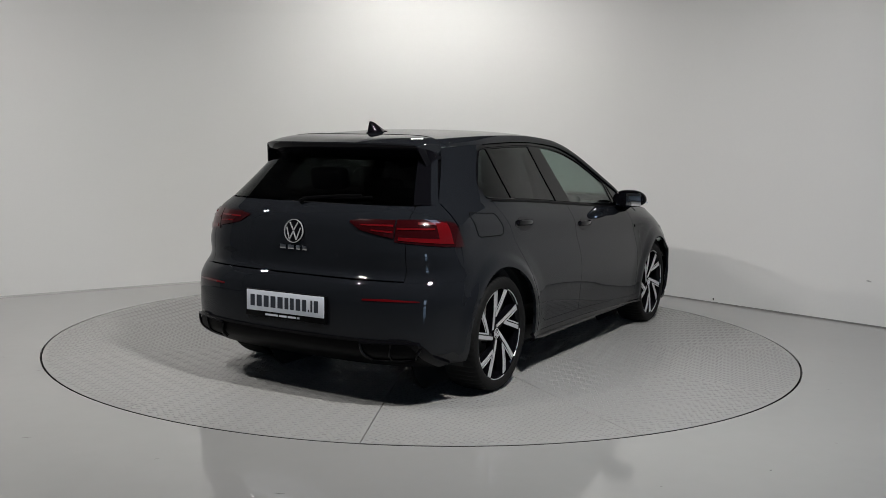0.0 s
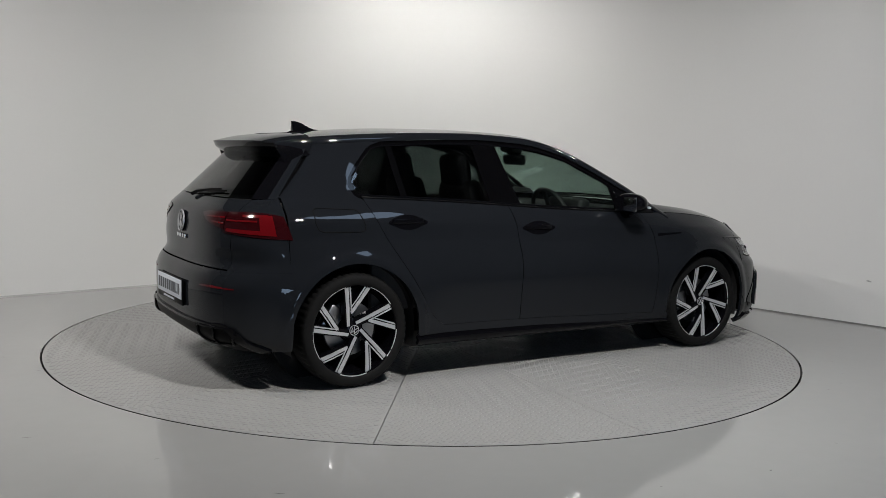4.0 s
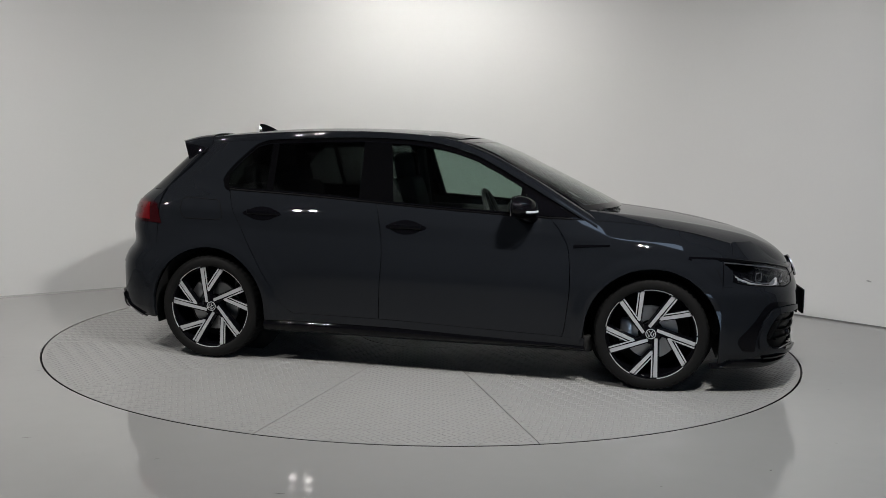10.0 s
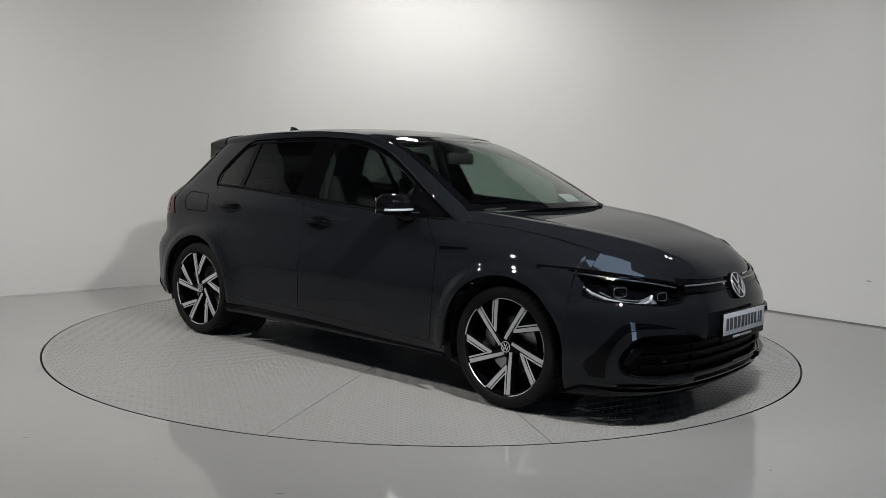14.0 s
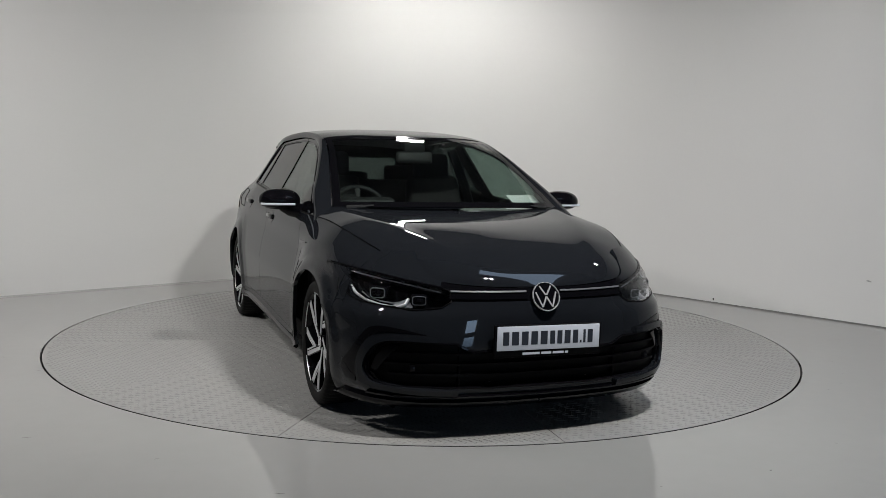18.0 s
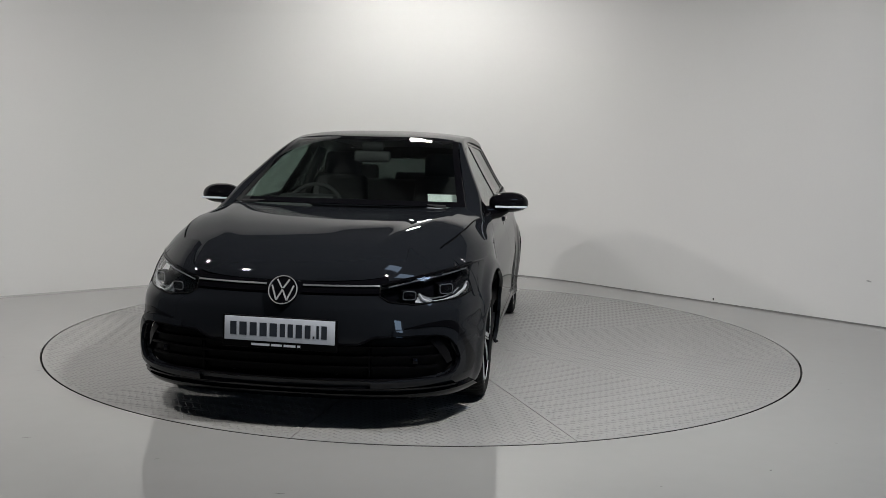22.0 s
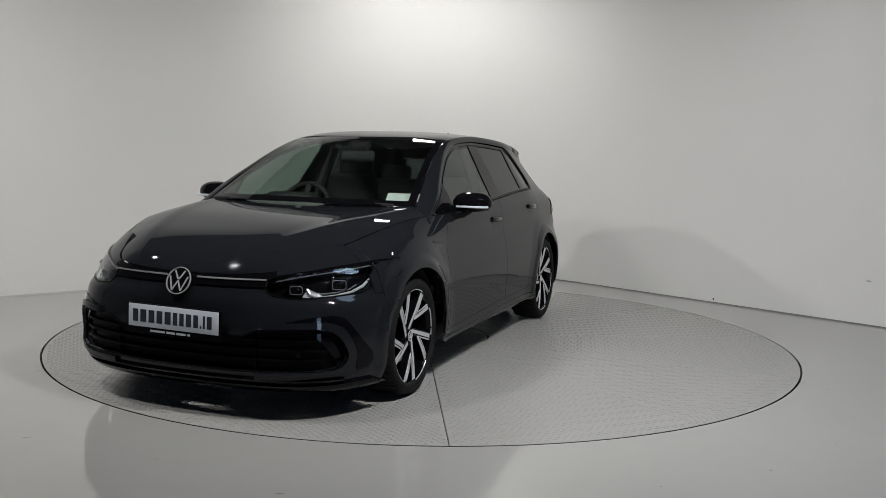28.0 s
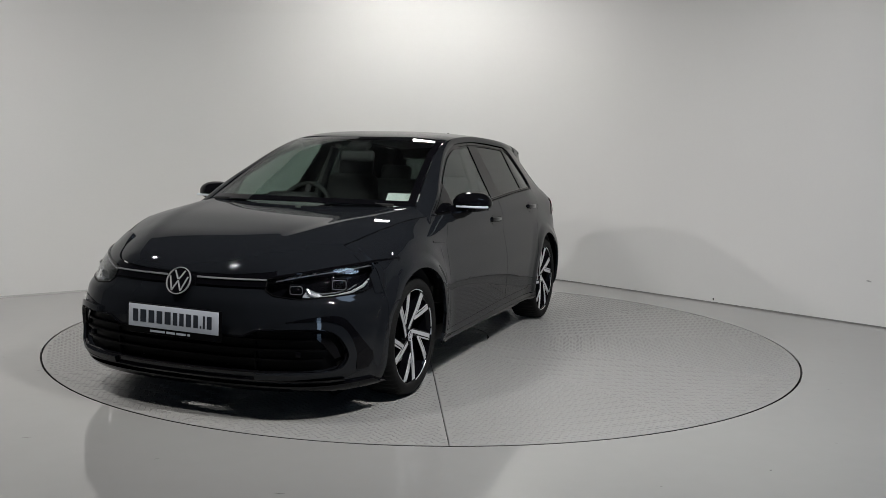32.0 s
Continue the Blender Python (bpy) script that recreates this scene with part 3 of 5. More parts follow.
def build_flank(s):
    belt = lambda x: pch(x, BELT)
    # doors stand as rows; their top edges follow the belt line
    def door(lo, hi, name):
        def fn(U, V):
            z = 0.28 + 0.72 * V
            for _ in range(6):
                xa, xb = lo(z) + G2, hi(z) - G2
                x = xa + (xb - xa) * U
                zb = pch(x, SILL_TOP) + 0.012
                z = zb + (pch(x, BELT) - 0.004 - zb) * V
            return x, side_y(x, z), z
        return panel(name, fn, LIN(36), np.concatenate([np.linspace(0, 0.1, 9), np.linspace(0.13, 1, 36)]), PAINT, side=s)
    door(lambda z: pch(z, REAR_DOOR_EDGE), lambda z: pch(z, DOOR_SPLIT), "rear_door")
    door(lambda z: pch(z, DOOR_SPLIT), lambda z: pch(z, FRONT_DOOR_EDGE), "front_door")
    # rear quarter below the belt: between door edge, arch and bumper
    edge_z = [(x, z) for z, x in REAR_DOOR_EDGE][::-1]
    ex = [p[0] for p in edge_z]
    def q_top(x):
        return np.where(x < -1.24, 1.03, np.interp(x, ex, [p[1] for p in edge_z])) - 0.003
    def q_low(x):
        a = np.where(np.abs(x + AXLE) < ARCH_R, arch(x, -AXLE), np.where(x < -AXLE, 0.60, 0.27))
        return np.minimum(a, q_top(x) - 0.002)
    xs = np.concatenate([np.linspace(-1.685, -1.64, 12), np.linspace(-1.63, -1.0, 60), np.linspace(-0.99, -0.90, 26), np.linspace(-0.89, -0.72, 20)])
    panel("rear_wing", cols_fn(q_low, q_top), xs, LIN(26), PAINT, side=s)
    # rear pillar above the belt
    lo = lambda z: lerp_curve(z, [(1.027, -1.70), (1.2, -1.555), (1.27, -1.50), (1.36, -1.44)]) + 0.003
    win = lambda z: lerp_curve(z, [(1.027, -1.243), (1.045, -1.27), (1.10, -1.295), (1.15, -1.277), (1.215, -1.228), (1.322, -1.125), (1.34, -1.075), (1.352, -1.02)]) - 0.012
    def pillar(U, V):
        x = lo(1.027 + 0.32 * V) + (win(1.027 + 0.32 * V) - lo(1.027 + 0.32 * V)) * U
        z = 1.027 + (pch(x, RAIL_LOW) - 0.001 - 1.027) * V
        return x, side_y(x, z), z
    panel("rear_pillar", pillar, LIN(18), LIN(20), PAINT, side=s)
    # front wing: door edge to bumper joint, arch to bonnet
    def w_top(x):
        return pch(x, HOOD_EDGE) - 0.003
    def w_low(x):
        return np.minimum(np.where(np.abs(x - AXLE) < ARCH_R, arch(x, AXLE), np.where(x > AXLE, 0.60, 0.25)), w_top(x) - 0.002)
    def wing(U, V):
        z0 = w_low(U)
        z = z0 + (w_top(U) - z0) * V
        xd = pch(np.clip(z, 0.25, 0.93), FRONT_DOOR_EDGE) + G2
        x = np.where(U < 0.955, xd + (0.955 - xd) * np.clip((U - 0.80) / 0.155, 0, 1), U)
        return x, side_y(x, z), z
    xs = np.concatenate([np.linspace(0.80, 0.955, 9), np.linspace(0.957, 1.03, 22), np.linspace(1.04, 1.48, 38), np.linspace(1.49, 1.679, 40), np.linspace(1.685, 1.74, 10)])
    panel("front_wing", wing, xs, LIN(44), PAINT, side=s, keep=lambda c: not (c.x > 1.5 and abs(c.y) < 0.80 and inside(LAMP, abs(c.y), c.z)))
    # sill and glossy skirt
    panel("side_skirt", lambda U, V: (U, side_y(U, 0.20 + 0 * V) + 0.020 * np.sin(V * math.pi) + 0.004, pch(U, SILL_TOP) - 0.03 - (pch(U, SILL_TOP) - 0.03 - 0.208) * V),
          np.linspace(-0.95, 0.955, 30), LIN(7), GLOSS, label="gloss black side skirt", side=s)
    panel("sill", cols_fn(lambda x: pch(x, SILL_TOP) - 0.035, lambda x: pch(x, SILL_TOP) + 0.010), np.linspace(-0.94, 0.955, 30), LIN(5), PAINT, side=s)
    # black band round the windows, then the panes a little deeper
    wt = lambda x: pch(x, DLO_TOP)
    def strip(U, V):
        z0 = belt(U) - 0.004
        z1 = np.maximum(pch(U, RAIL_LOW) - 0.001, z0 + 0.001)
        return U, side_y(U, z0 + (z1 - z0) * V) - 0.010, z0 + (z1 - z0) * V
    panes = {"rear_quarter_window": (-1.262, -0.992, TINT), "rear_door_window": (-0.962, -0.395, TINT), "front_door_window": (-0.205, 0.555, GLASS), "mirror_triangle": (0.60, 0.83, GLOSS)}
    def in_pane(c):
        for a, b, _ in panes.values():
            lean = -0.20 * (c.z - 1.0) if a > -0.3 else -0.08 * (c.z - 1.0)
            if a + lean < c.x < b + (lean if b < 0 else 0):
                if belt(c.x) + 0.016 < c.z < wt(c.x) - 0.020:
                    return True
        return False
    panel("window_surround", strip, np.linspace(-1.31, 0.90, 310), LIN(48), PILLAR, label="satin black window surround", side=s, keep=lambda c: not in_pane(c), t=0.012)
    for nm, (a, b, m) in panes.items():
        def pane(U, V, a=a, b=b):
            z0 = belt(a + (b - a) * U) + 0.010
            x = a + (b - a) * U
            z1 = np.maximum(wt(x) - 0.012, z0 + 0.002)
            z = z0 + (z1 - z0) * V
            lean = np.where(a > -0.3, -0.20, -0.08) * (z - 1.0)
            x = x + lean * (1 if b < 0 else (1 - U))
            z = np.minimum(z, np.maximum(wt(x) - 0.012, belt(x) + 0.011))
            return x, side_y(x, z) - (0.014 if m is not GLOSS else 0.006), z
        ob = panel(nm, pane, LIN(20), LIN(14), m, side=s, t=0.004)
        ob.visible_shadow = m is GLOSS
    # smooth black covers on the two window pillars
    for a, b, la, lb in ((-0.404, -0.192, -0.08, -0.20), (-0.997, -0.955, -0.08, -0.08)):
        def cover(U, V, a=a, b=b, la=la, lb=lb):
            z = 0.98 + 0.37 * V
            for _ in range(5):
                x0, x1 = a + la * (z - 1), b + lb * (z - 1)
                x = x0 + (x1 - x0) * U
                z = belt(x) + 0.001 + (wt(x) + 0.002 - belt(x)) * V
            return x, side_y(x, z) - 0.0085, z
        panel("pillar_cover", cover, LIN(8), LIN(20), PILLAR, side=s, t=0.004)
    # belt moulding
    panel("belt_moulding", lambda U, V: (U, side_y(U, belt(U)) + 0.004 * np.sin(V * math.pi), belt(U) - 0.006 + 0.014 * V), np.linspace(-1.24, 0.86, 60), LIN(5), BLACK, side=s, t=0.004)
    # pillar and roof rail in one strip from the cowl to the spoiler
    panel("roof_rail", rail_fn, np.linspace(-1.468, 1.0, 90), LIN(9), PAINT, side=s)


def roof_edge(x):
    """The upper, inner line of the pillar and roof rail."""
    y = pch(x, [(-1.85, 0.445), (-1.4, 0.498), (-0.9, 0.536), (-0.4, 0.546), (0.0, 0.546), (0.13, 0.549), (0.30, 0.566), (0.60, 0.622), (0.93, 0.692), (1.0, 0.710)])
    z = pch(x, [(-1.85, 1.298), (-1.575, 1.344), (-1.2, 1.380), (-0.83, 1.400), (-0.45, 1.408), (-0.07, 1.394), (0.13, 1.364), (0.30, 1.311), (0.60, 1.166), (0.93, 0.977), (1.0, 0.936)])
    return y, z


def rail_fn(U, V):
    z0 = pch(U, RAIL_LOW)
    y0 = side_y(U, z0)
    y1, z1 = roof_edge(U)
    return U, y1 + (y0 - y1) * np.cos(V * math.pi / 2) ** 0.9, z0 + (z1 - z0) * np.sin(V * math.pi / 2) ** 1.1


def build_shell():
    # roof
    def roof_front(U, V):
        y1, z1 = roof_edge(U)
        k = smoothstep(-0.3, 0.13, U)
        x = U + 0.10 * k * (1 - V * V)
        return x, y1 * V, z1 + (pch(x, ROOF_MID) - z1) * (1 - np.abs(V) ** 2.8)
    panel("roof", roof_front, np.linspace(-1.47, 0.13, 60), np.linspace(-1, 1, 31), PAINT)
    # windscreen
    def screen(U, V):
        xe = 0.925 + (0.135 - 0.925) * U
        ye, ze = roof_edge(xe)
        xc = 1.115 + (0.235 - 1.115) * U
        zc = pch(xc, [(0.235, 1.383), (0.34, 1.350), (0.43, 1.316), (0.63, 1.222), (0.89, 1.100), (1.05, 1.022), (1.115, 0.989)])
        k = 1 - np.abs(V) ** 2.5
        return xe + (xc - xe) * k, ye * V, ze + (zc - ze) * k
    ob = panel("windscreen", screen, LIN(30), np.linspace(-0.99, 0.99, 31), GLASS, t=0.005)
    ob.visible_shadow = False
    def band(a, b, c, d):
        return lambda U, V: screen(a + (b - a) * U, c + (d - c) * V)
    panel("windscreen_band", band(0.93, 1.0, -0.99, 0.99), LIN(5), LIN(31), GLOSS, t=0.004, lift=0.001, label="black enamel band on the glass")
    panel("windscreen_band", band(0.0, 0.055, -0.99, 0.99), LIN(5), LIN(31), GLOSS, t=0.004, lift=0.001, label="black enamel band on the glass")
    for c, d in ((-0.99, -0.93), (0.93, 0.99)):
        panel("windscreen_band", band(0.055, 0.93, c, d), LIN(20), LIN(3), GLOSS, t=0.004, lift=0.001, label="black enamel band on the glass")
    # bonnet
    def hood(U, V):
        xe = U
        ze = pch(xe, HOOD_EDGE)
        ye = side_y(xe, ze) - 0.003
        zm = pch(xe, HOOD_MID)
        av = np.abs(V)
        soft_prof = 1 - 0.82 * av ** 5 - 0.18 * av ** 2
        edge = 0.82 - 0.16 * smoothstep(0.95, 1.95, xe)
        sharp = np.where(av < edge, 1 - 0.12 * (av / edge) ** 2, 0.88 * (1 - np.clip((av - edge) / (1 - edge), 0, 1) ** 1.7))
        k = smoothstep(2.05, 1.75, xe)
        prof = soft_prof + (sharp - soft_prof) * k
        ridge = 0.005 * np.clip(1 - np.abs(av - edge) / 0.10, 0, 1) * k
        bulge = 0.085 * (1 - av ** 2) * smoothstep(0.98, 0.85, xe)
        return xe + bulge, ye * V, ze + (zm - ze) * prof + ridge
    xs = np.concatenate([np.linspace(0.86, 1.9, 44), 2.1215 - 0.2215 * (1 - np.linspace(0.06, 1, 26)) ** 1.8])
    panel("bonnet", hood, xs, np.linspace(-1, 1, 49), PAINT, t=0.02)
    # scuttle below the screen
    panel("scuttle", lambda U, V: (0.80 + 0.26 * (1 - V * V) + (0.10) * U, V * 0.72, 0.935 + 0.03 * (1 - V * V) - 0.02 * U), LIN(6), np.linspace(-1, 1, 25), TRIM, t=0.02)


LOWER_GRILLE = [(-0.70, 0.454), (-0.42, 0.448), (-0.35, 0.415), (0.35, 0.415), (0.42, 0.448), (0.70, 0.454), (0.745, 0.425), (0.776, 0.345), (0.768, 0.295), (0.742, 0.262), (0.68, 0.246),
                (-0.68, 0.246), (-0.742, 0.262), (-0.768, 0.295), (-0.776, 0.345), (-0.745, 0.425)]


HOOD_X = np.linspace(1.70, 2.1215, 80)
HOOD_Z = pch(HOOD_X, HOOD_EDGE)
HOOD_Y = np.maximum.accumulate(side_y(HOOD_X, HOOD_Z)[::-1])[::-1]


def hood_front_z(y):
    """The height of the bonnet's front edge across the nose."""
    return np.interp(np.abs(y), HOOD_Y[::-1], HOOD_Z[::-1])


def build_nose():
    def bumper(U, V):
        z = 0.165 + (0.632 - 0.165) * V
        return front(U * front_phi(1.683, z), z)
    def in_grille(c):
        return c.x > 1.75 and inside(LOWER_GRILLE, c.y, c.z)
    def in_lamp(c):
        return c.x > 1.5 and abs(c.y) < 0.80 and inside(LAMP, abs(c.y), c.z)
    us = np.linspace(-1, 1, 161)
    panel("front_bumper", bumper, us, LIN(48), PAINT, keep=lambda c: not in_grille(c) and not in_lamp(c))
    # band between bumper and bonnet: black in the middle, painted beside the lamps
    def upper(U, V):
        x, y, z = front(U * front_phi(1.742, 0.66 + 0 * V), 0.66 + 0 * V)
        zt = np.maximum(hood_front_z(y) - 0.003, 0.634)
        z = 0.6325 + (zt - 0.6325) * V
        return front(U * front_phi(1.742, z), z)
    panel("upper_grille", upper, us, LIN(13), GLOSS, keep=lambda c: not in_lamp(c) and abs(c.y) < 0.46, label="gloss black upper grille band")
    for s in (1, -1):
        panel("lamp_surround", upper, us, LIN(13), PAINT, keep=lambda c: not in_lamp(c) and c.y * s >= 0.46)


def build_tail():
    seam = lambda z: lerp_curve(z, [(0.98, -1.74), (1.027, -1.70), (1.2, -1.555), (1.27, -1.50), (1.36, -1.44)])
    def bumper(U, V):
        z = 0.232 + (0.645 - 0.232) * V
        return rear(U * rear_phi(-1.683, z), z)
    panel("rear_bumper", bumper, np.linspace(-1, 1, 101), LIN(32), PAINT)
    def hatch(U, V):
        z = 0.652 + (1.014 - 0.652) * V
        y = 0.645 - 0.01 * V
        return rear(U * rear_phi_y(y, z), z)
    panel("tailgate", hatch, np.linspace(-1, 1, 61), LIN(24), PAINT)
    for s in (1, -1):
        def corner(U, V):
            z = 0.6455 + (1.027 - 0.6455) * V
            a = np.where(z > 1.016, rear_phi(seam(z) + 0.002, z), rear_phi_y(0.6485 - 0.01 * np.clip((z - 0.652) / 0.362, 0, 1), z))
            b = rear_phi(-1.684 - 0.016 * V, z)
            return rear(a + (b - a) * U, z)
        panel("rear_corner", corner, LIN(26), np.concatenate([np.linspace(0, 0.889, 20), np.linspace(0.897, 1, 4)]), PAINT, side=s)
    def glassy(a, b):
        def fn(U, V):
            z = 1.020 + (1.330 - 1.020) * V
            e = rear_phi(seam(z), z)
            return rear((a + (b - a) * U) * e, z)
        return fn
    ob = panel("rear_window", glassy(-0.74, 0.74), np.linspace(0, 1, 41), LIN(20), TINT, t=0.005)
    ob.visible_shadow = False
    for s in (1, -1):
        panel("tailgate_side", glassy(0.74, 0.915), LIN(8), LIN(20), GLOSS, side=s, label="gloss black tailgate pillar")
        panel("tailgate_edge", glassy(0.915, 0.995), LIN(6), LIN(20), PAINT, side=s)
        panel("seam_backing", glassy(0.94, 1.05), LIN(6), LIN(20), BLACK, side=s, lift=-0.022, t=0.004)
    # spoiler: the roof carried on to a lip that wraps down round the screen's sides
    y0 = float(side_y(-1.455, 1.31)) + 0.008
    def rim(V, width, low, high):
        c, d = np.abs(np.cos(V * math.pi / 2)), np.sin(V * math.pi / 2)
        return width * np.sign(d) * np.abs(d) ** 0.36, low + (high - low) * c ** 0.36
    def lip(V):
        y, z = rim(V, 0.508, 1.306, 1.330)
        return -1.757 + 0.10 * np.abs(y / 0.508) ** 4, y, z
    def top(U, V):
        ya, za = rim(V, y0, 1.262, float(pch(-1.455, ROOF_MID)) + 0.002)
        xb, yb, zb = lip(V)
        return -1.455 + (xb + 1.455) * U, ya + (yb - ya) * U, za + (zb - za) * U + 0.008 * np.sin(math.pi * U)
    span = np.sin(np.linspace(-1, 1, 61) * math.pi / 2) * 0.999
    panel("roof_spoiler", top, LIN(12), span, PAINT, t=0.008)
    for s in (1, -1):
        def cheek(U, V):
            x, y, z = top(U, 0.999 + 0 * V)
            drop = 0.010 + 0.098 * U
            xb = x + 0.050 * U
            yb = side_y(xb, z - drop) + 0.003
            return x + (xb - x) * V, y + (yb - y) * V, z - drop * V
        panel("spoiler_fin", cheek, np.linspace(0.12, 1, 14), LIN(6), GLOSS, side=s, t=0.006, label="gloss black spoiler fin")
        def tip(U, V):
            x, y, z = cheek(0.985 + 0 * V, V)
            return x + 0.002 + 0.10 * U, y - 0.030 * U, z - 0.004
        panel("spoiler_tip", tip, LIN(5), LIN(6), GLOSS, side=s, t=0.006, label="gloss black spoiler end")
    seam_line = [tuple(float(q) for q in top(np.array(0.02), np.array(v))) for v in np.linspace(-0.72, 0.72, 40)]
    part("spoiler_seam", tube(seam_line, 0.0022, 6), GAP, car)
    def under(U, V):
        x, y, z = lip(V)
        k = np.clip((z - 1.20) / 0.13, 0, 1)
        return x + 0.002 + (0.10 + 0.03 * k) * U ** 1.3, y * (1 - 0.07 * U), z - 0.004 - 0.088 * k * U ** 0.6
    panel("spoiler_underside", under, LIN(10), span, GLOSS, t=0.008, label="gloss black spoiler lip")


def build_inner():
    """The dark floor pan, wheel housings and bulkheads that close the shell."""
    bm = bmesh.new()
    box(bm, (2.0, 1.50, 0.10), pose(0, 0, 0.22), 0.02)
    box(bm, (0.70, 1.06, 0.30), pose(AXLE, 0, 0.34), 0.04)
    box(bm, (0.70, 1.06, 0.30), pose(-AXLE, 0, 0.34), 0.04)
    box(bm, (0.34, 1.30, 0.22), pose(1.83, 0, 0.40), 0.04)
    box(bm, (0.30, 1.30, 0.22), pose(-1.80, 0, 0.40), 0.04)
    part("underbody", bm, DARK, car)
    for ax in (AXLE, -AXLE):
        for s in (1, -1):
            def liner(U, V):
                a = -0.32 + (math.pi + 0.64) * U
                return ax + 0.375 * np.cos(a), 0.50 + 0.33 * V, 0.315 + 0.375 * np.sin(a)
            bm = grid(lambda U, V: (lambda x, y, z: (x, y * s, z))(*liner(U, V)), LIN(28), LIN(5))
            ob = part("wheel_housing", bm, DARK, car)
            bm = lathe([(0.0, 0), (0.375, 0), (0.375, 0.01), (0, 0.01)], 32, "y")
            ob = part("wheel_housing", bm, DARK, car)
            ob.location = (ax, 0.50 * s, 0.315)


def build_wheel():
    """One wheel with its outer face to -y."""
    w = new("wheel")
    w.parent = car
    tyre = [(0.244, 0.085), (0.250, 0.098), (0.262, 0.106), (0.285, 0.108), (0.302, 0.102), (0.311, 0.090), (0.3155, 0.075), (0.3165, 0.05), (0.3165, -0.05), (0.310, -0.092),
            (0.29, -0.106), (0.250, -0.108), (0.240, -0.09)]
    bm = lathe(tyre, 168, "y")
    # cross grooves in both shoulders
    for v in bm.verts:
        r = math.hypot(v.co.x, v.co.z)
        if r > 0.3105 and abs(v.co.y) > 0.04:
            k = round(math.atan2(v.co.z, v.co.x) / (2 * math.pi) * 168)
            if k % 3 == 0:
                v.co.x *= 0.982
                v.co.z *= 0.982
    part("tyre", bm, RUBBER, w)
    part("rim", lathe([(0.243, 0.094), (0.238, 0.085), (0.230, 0.06), (0.218, -0.09), (0.240, -0.10)], 64, "y"), GLOSS, w, "gloss black rim barrel")
    part("rim_edge", lathe([(0.2445, 0.092), (0.249, 0.0970), (0.2535, 0.0965), (0.255, 0.092)], 96, "y"), GLOSS, w)
    Rr = 0.251
    def pol(r, a):
        return Vector((r * math.cos(radians(a)), 0, r * math.sin(radians(a))))
    def blade(p, q, w0, w1, y0, y1, depth, name, mat, shift=0.0, parent=w):
        d = (q - p).normalized()
        n = Vector((-d.z, 0, d.x))
        bm = bmesh.new()
        vs = []
        for c, hw, y in ((p, w0, y0), (p * 0.5 + q * 0.5, (w0 + w1) / 2, (y0 + y1) / 2 + 0.003), (q, w1, y1)):
            for sgn in (-1, 1):
                e = c + n * (shift + sgn * hw)
                vs.append((bm.verts.new((e.x, -y, e.z)), bm.verts.new((e.x + n.x * sgn * depth * 0.15, -y + depth, e.z + n.z * sgn * depth * 0.15))))
        for k in (0, 2):
            a, b, c2, d2 = vs[k], vs[k + 1], vs[k + 3], vs[k + 2]
            bm.faces.new((a[0], b[0], c2[0], d2[0]))
            bm.faces.new((a[1], d2[1], c2[1], b[1]))
            bm.faces.new((a[0], d2[0], d2[1], a[1]))
            bm.faces.new((b[0], b[1], c2[1], c2[0]))
        bm.faces.new((vs[0][0], vs[0][1], vs[1][1], vs[1][0]))
        bm.faces.new((vs[4][0], vs[5][0], vs[5][1], vs[4][1]))
        bmesh.ops.recalc_face_normals(bm, faces=bm.faces)
        return part(name, bm, mat, parent, smooth=0)
    for i in range(5):
        A = 133 + 72 * i
        a0, a1 = pol(0.036, A + 38), pol(Rr, A)
        b0, b1 = pol(0.104, A + 1), pol(Rr, A - 29.5)
        sp = blade(a0, a1, 0.020, 0.022, 0.070, 0.090, 0.040, "spoke", GLOSS)
        blade(b0, b1, 0.018, 0.020, 0.078, 0.090, 0.036, "spoke_branch", GLOSS, parent=sp)
        blade(a0, a1, 0.0085, 0.0110, 0.072, 0.0925, 0.004, "spoke_face", SILVER, 0.0045, parent=sp)
        blade(a0 * 0.7 + a1 * 0.3, a1, 0.0028, 0.0042, 0.0785, 0.0925, 0.004, "spoke_face", SILVER, -0.0160, parent=sp)
        blade(b0, b1, 0.0088, 0.0108, 0.0795, 0.0925, 0.004, "spoke_face", SILVER, -0.0045, parent=sp)
        blade(b0 * 0.85 + b1 * 0.15, b1, 0.0028, 0.0042, 0.081, 0.0925, 0.004, "spoke_face", SILVER, 0.0150, parent=sp)
    for i in range(5):
        arc = [pol(0.2492, 133 + 72 * i + 3 + 37 * k / 10) + Vector((0, -0.0955, 0)) for k in range(11)]
        part("rim_lip", tube(arc, 0.0032, 6), SILVER, w, "bright machined rim lip")
    part("hub", lathe([(0, 0.070), (0.045, 0.068), (0.060, 0.055), (0.062, 0.0)], 32, "y"), GLOSS, w)
    cap = part("hub_cap", lathe([(0, 0.0775), (0.026, 0.0775), (0.031, 0.074), (0.031, 0.066)], 32, "y"), GLOSS, w)
    part("cap_ring", lathe([(0.0245, 0.0778), (0.0255, 0.0795), (0.028, 0.0795), (0.029, 0.077)], 32, "y"), BRIGHT, cap)
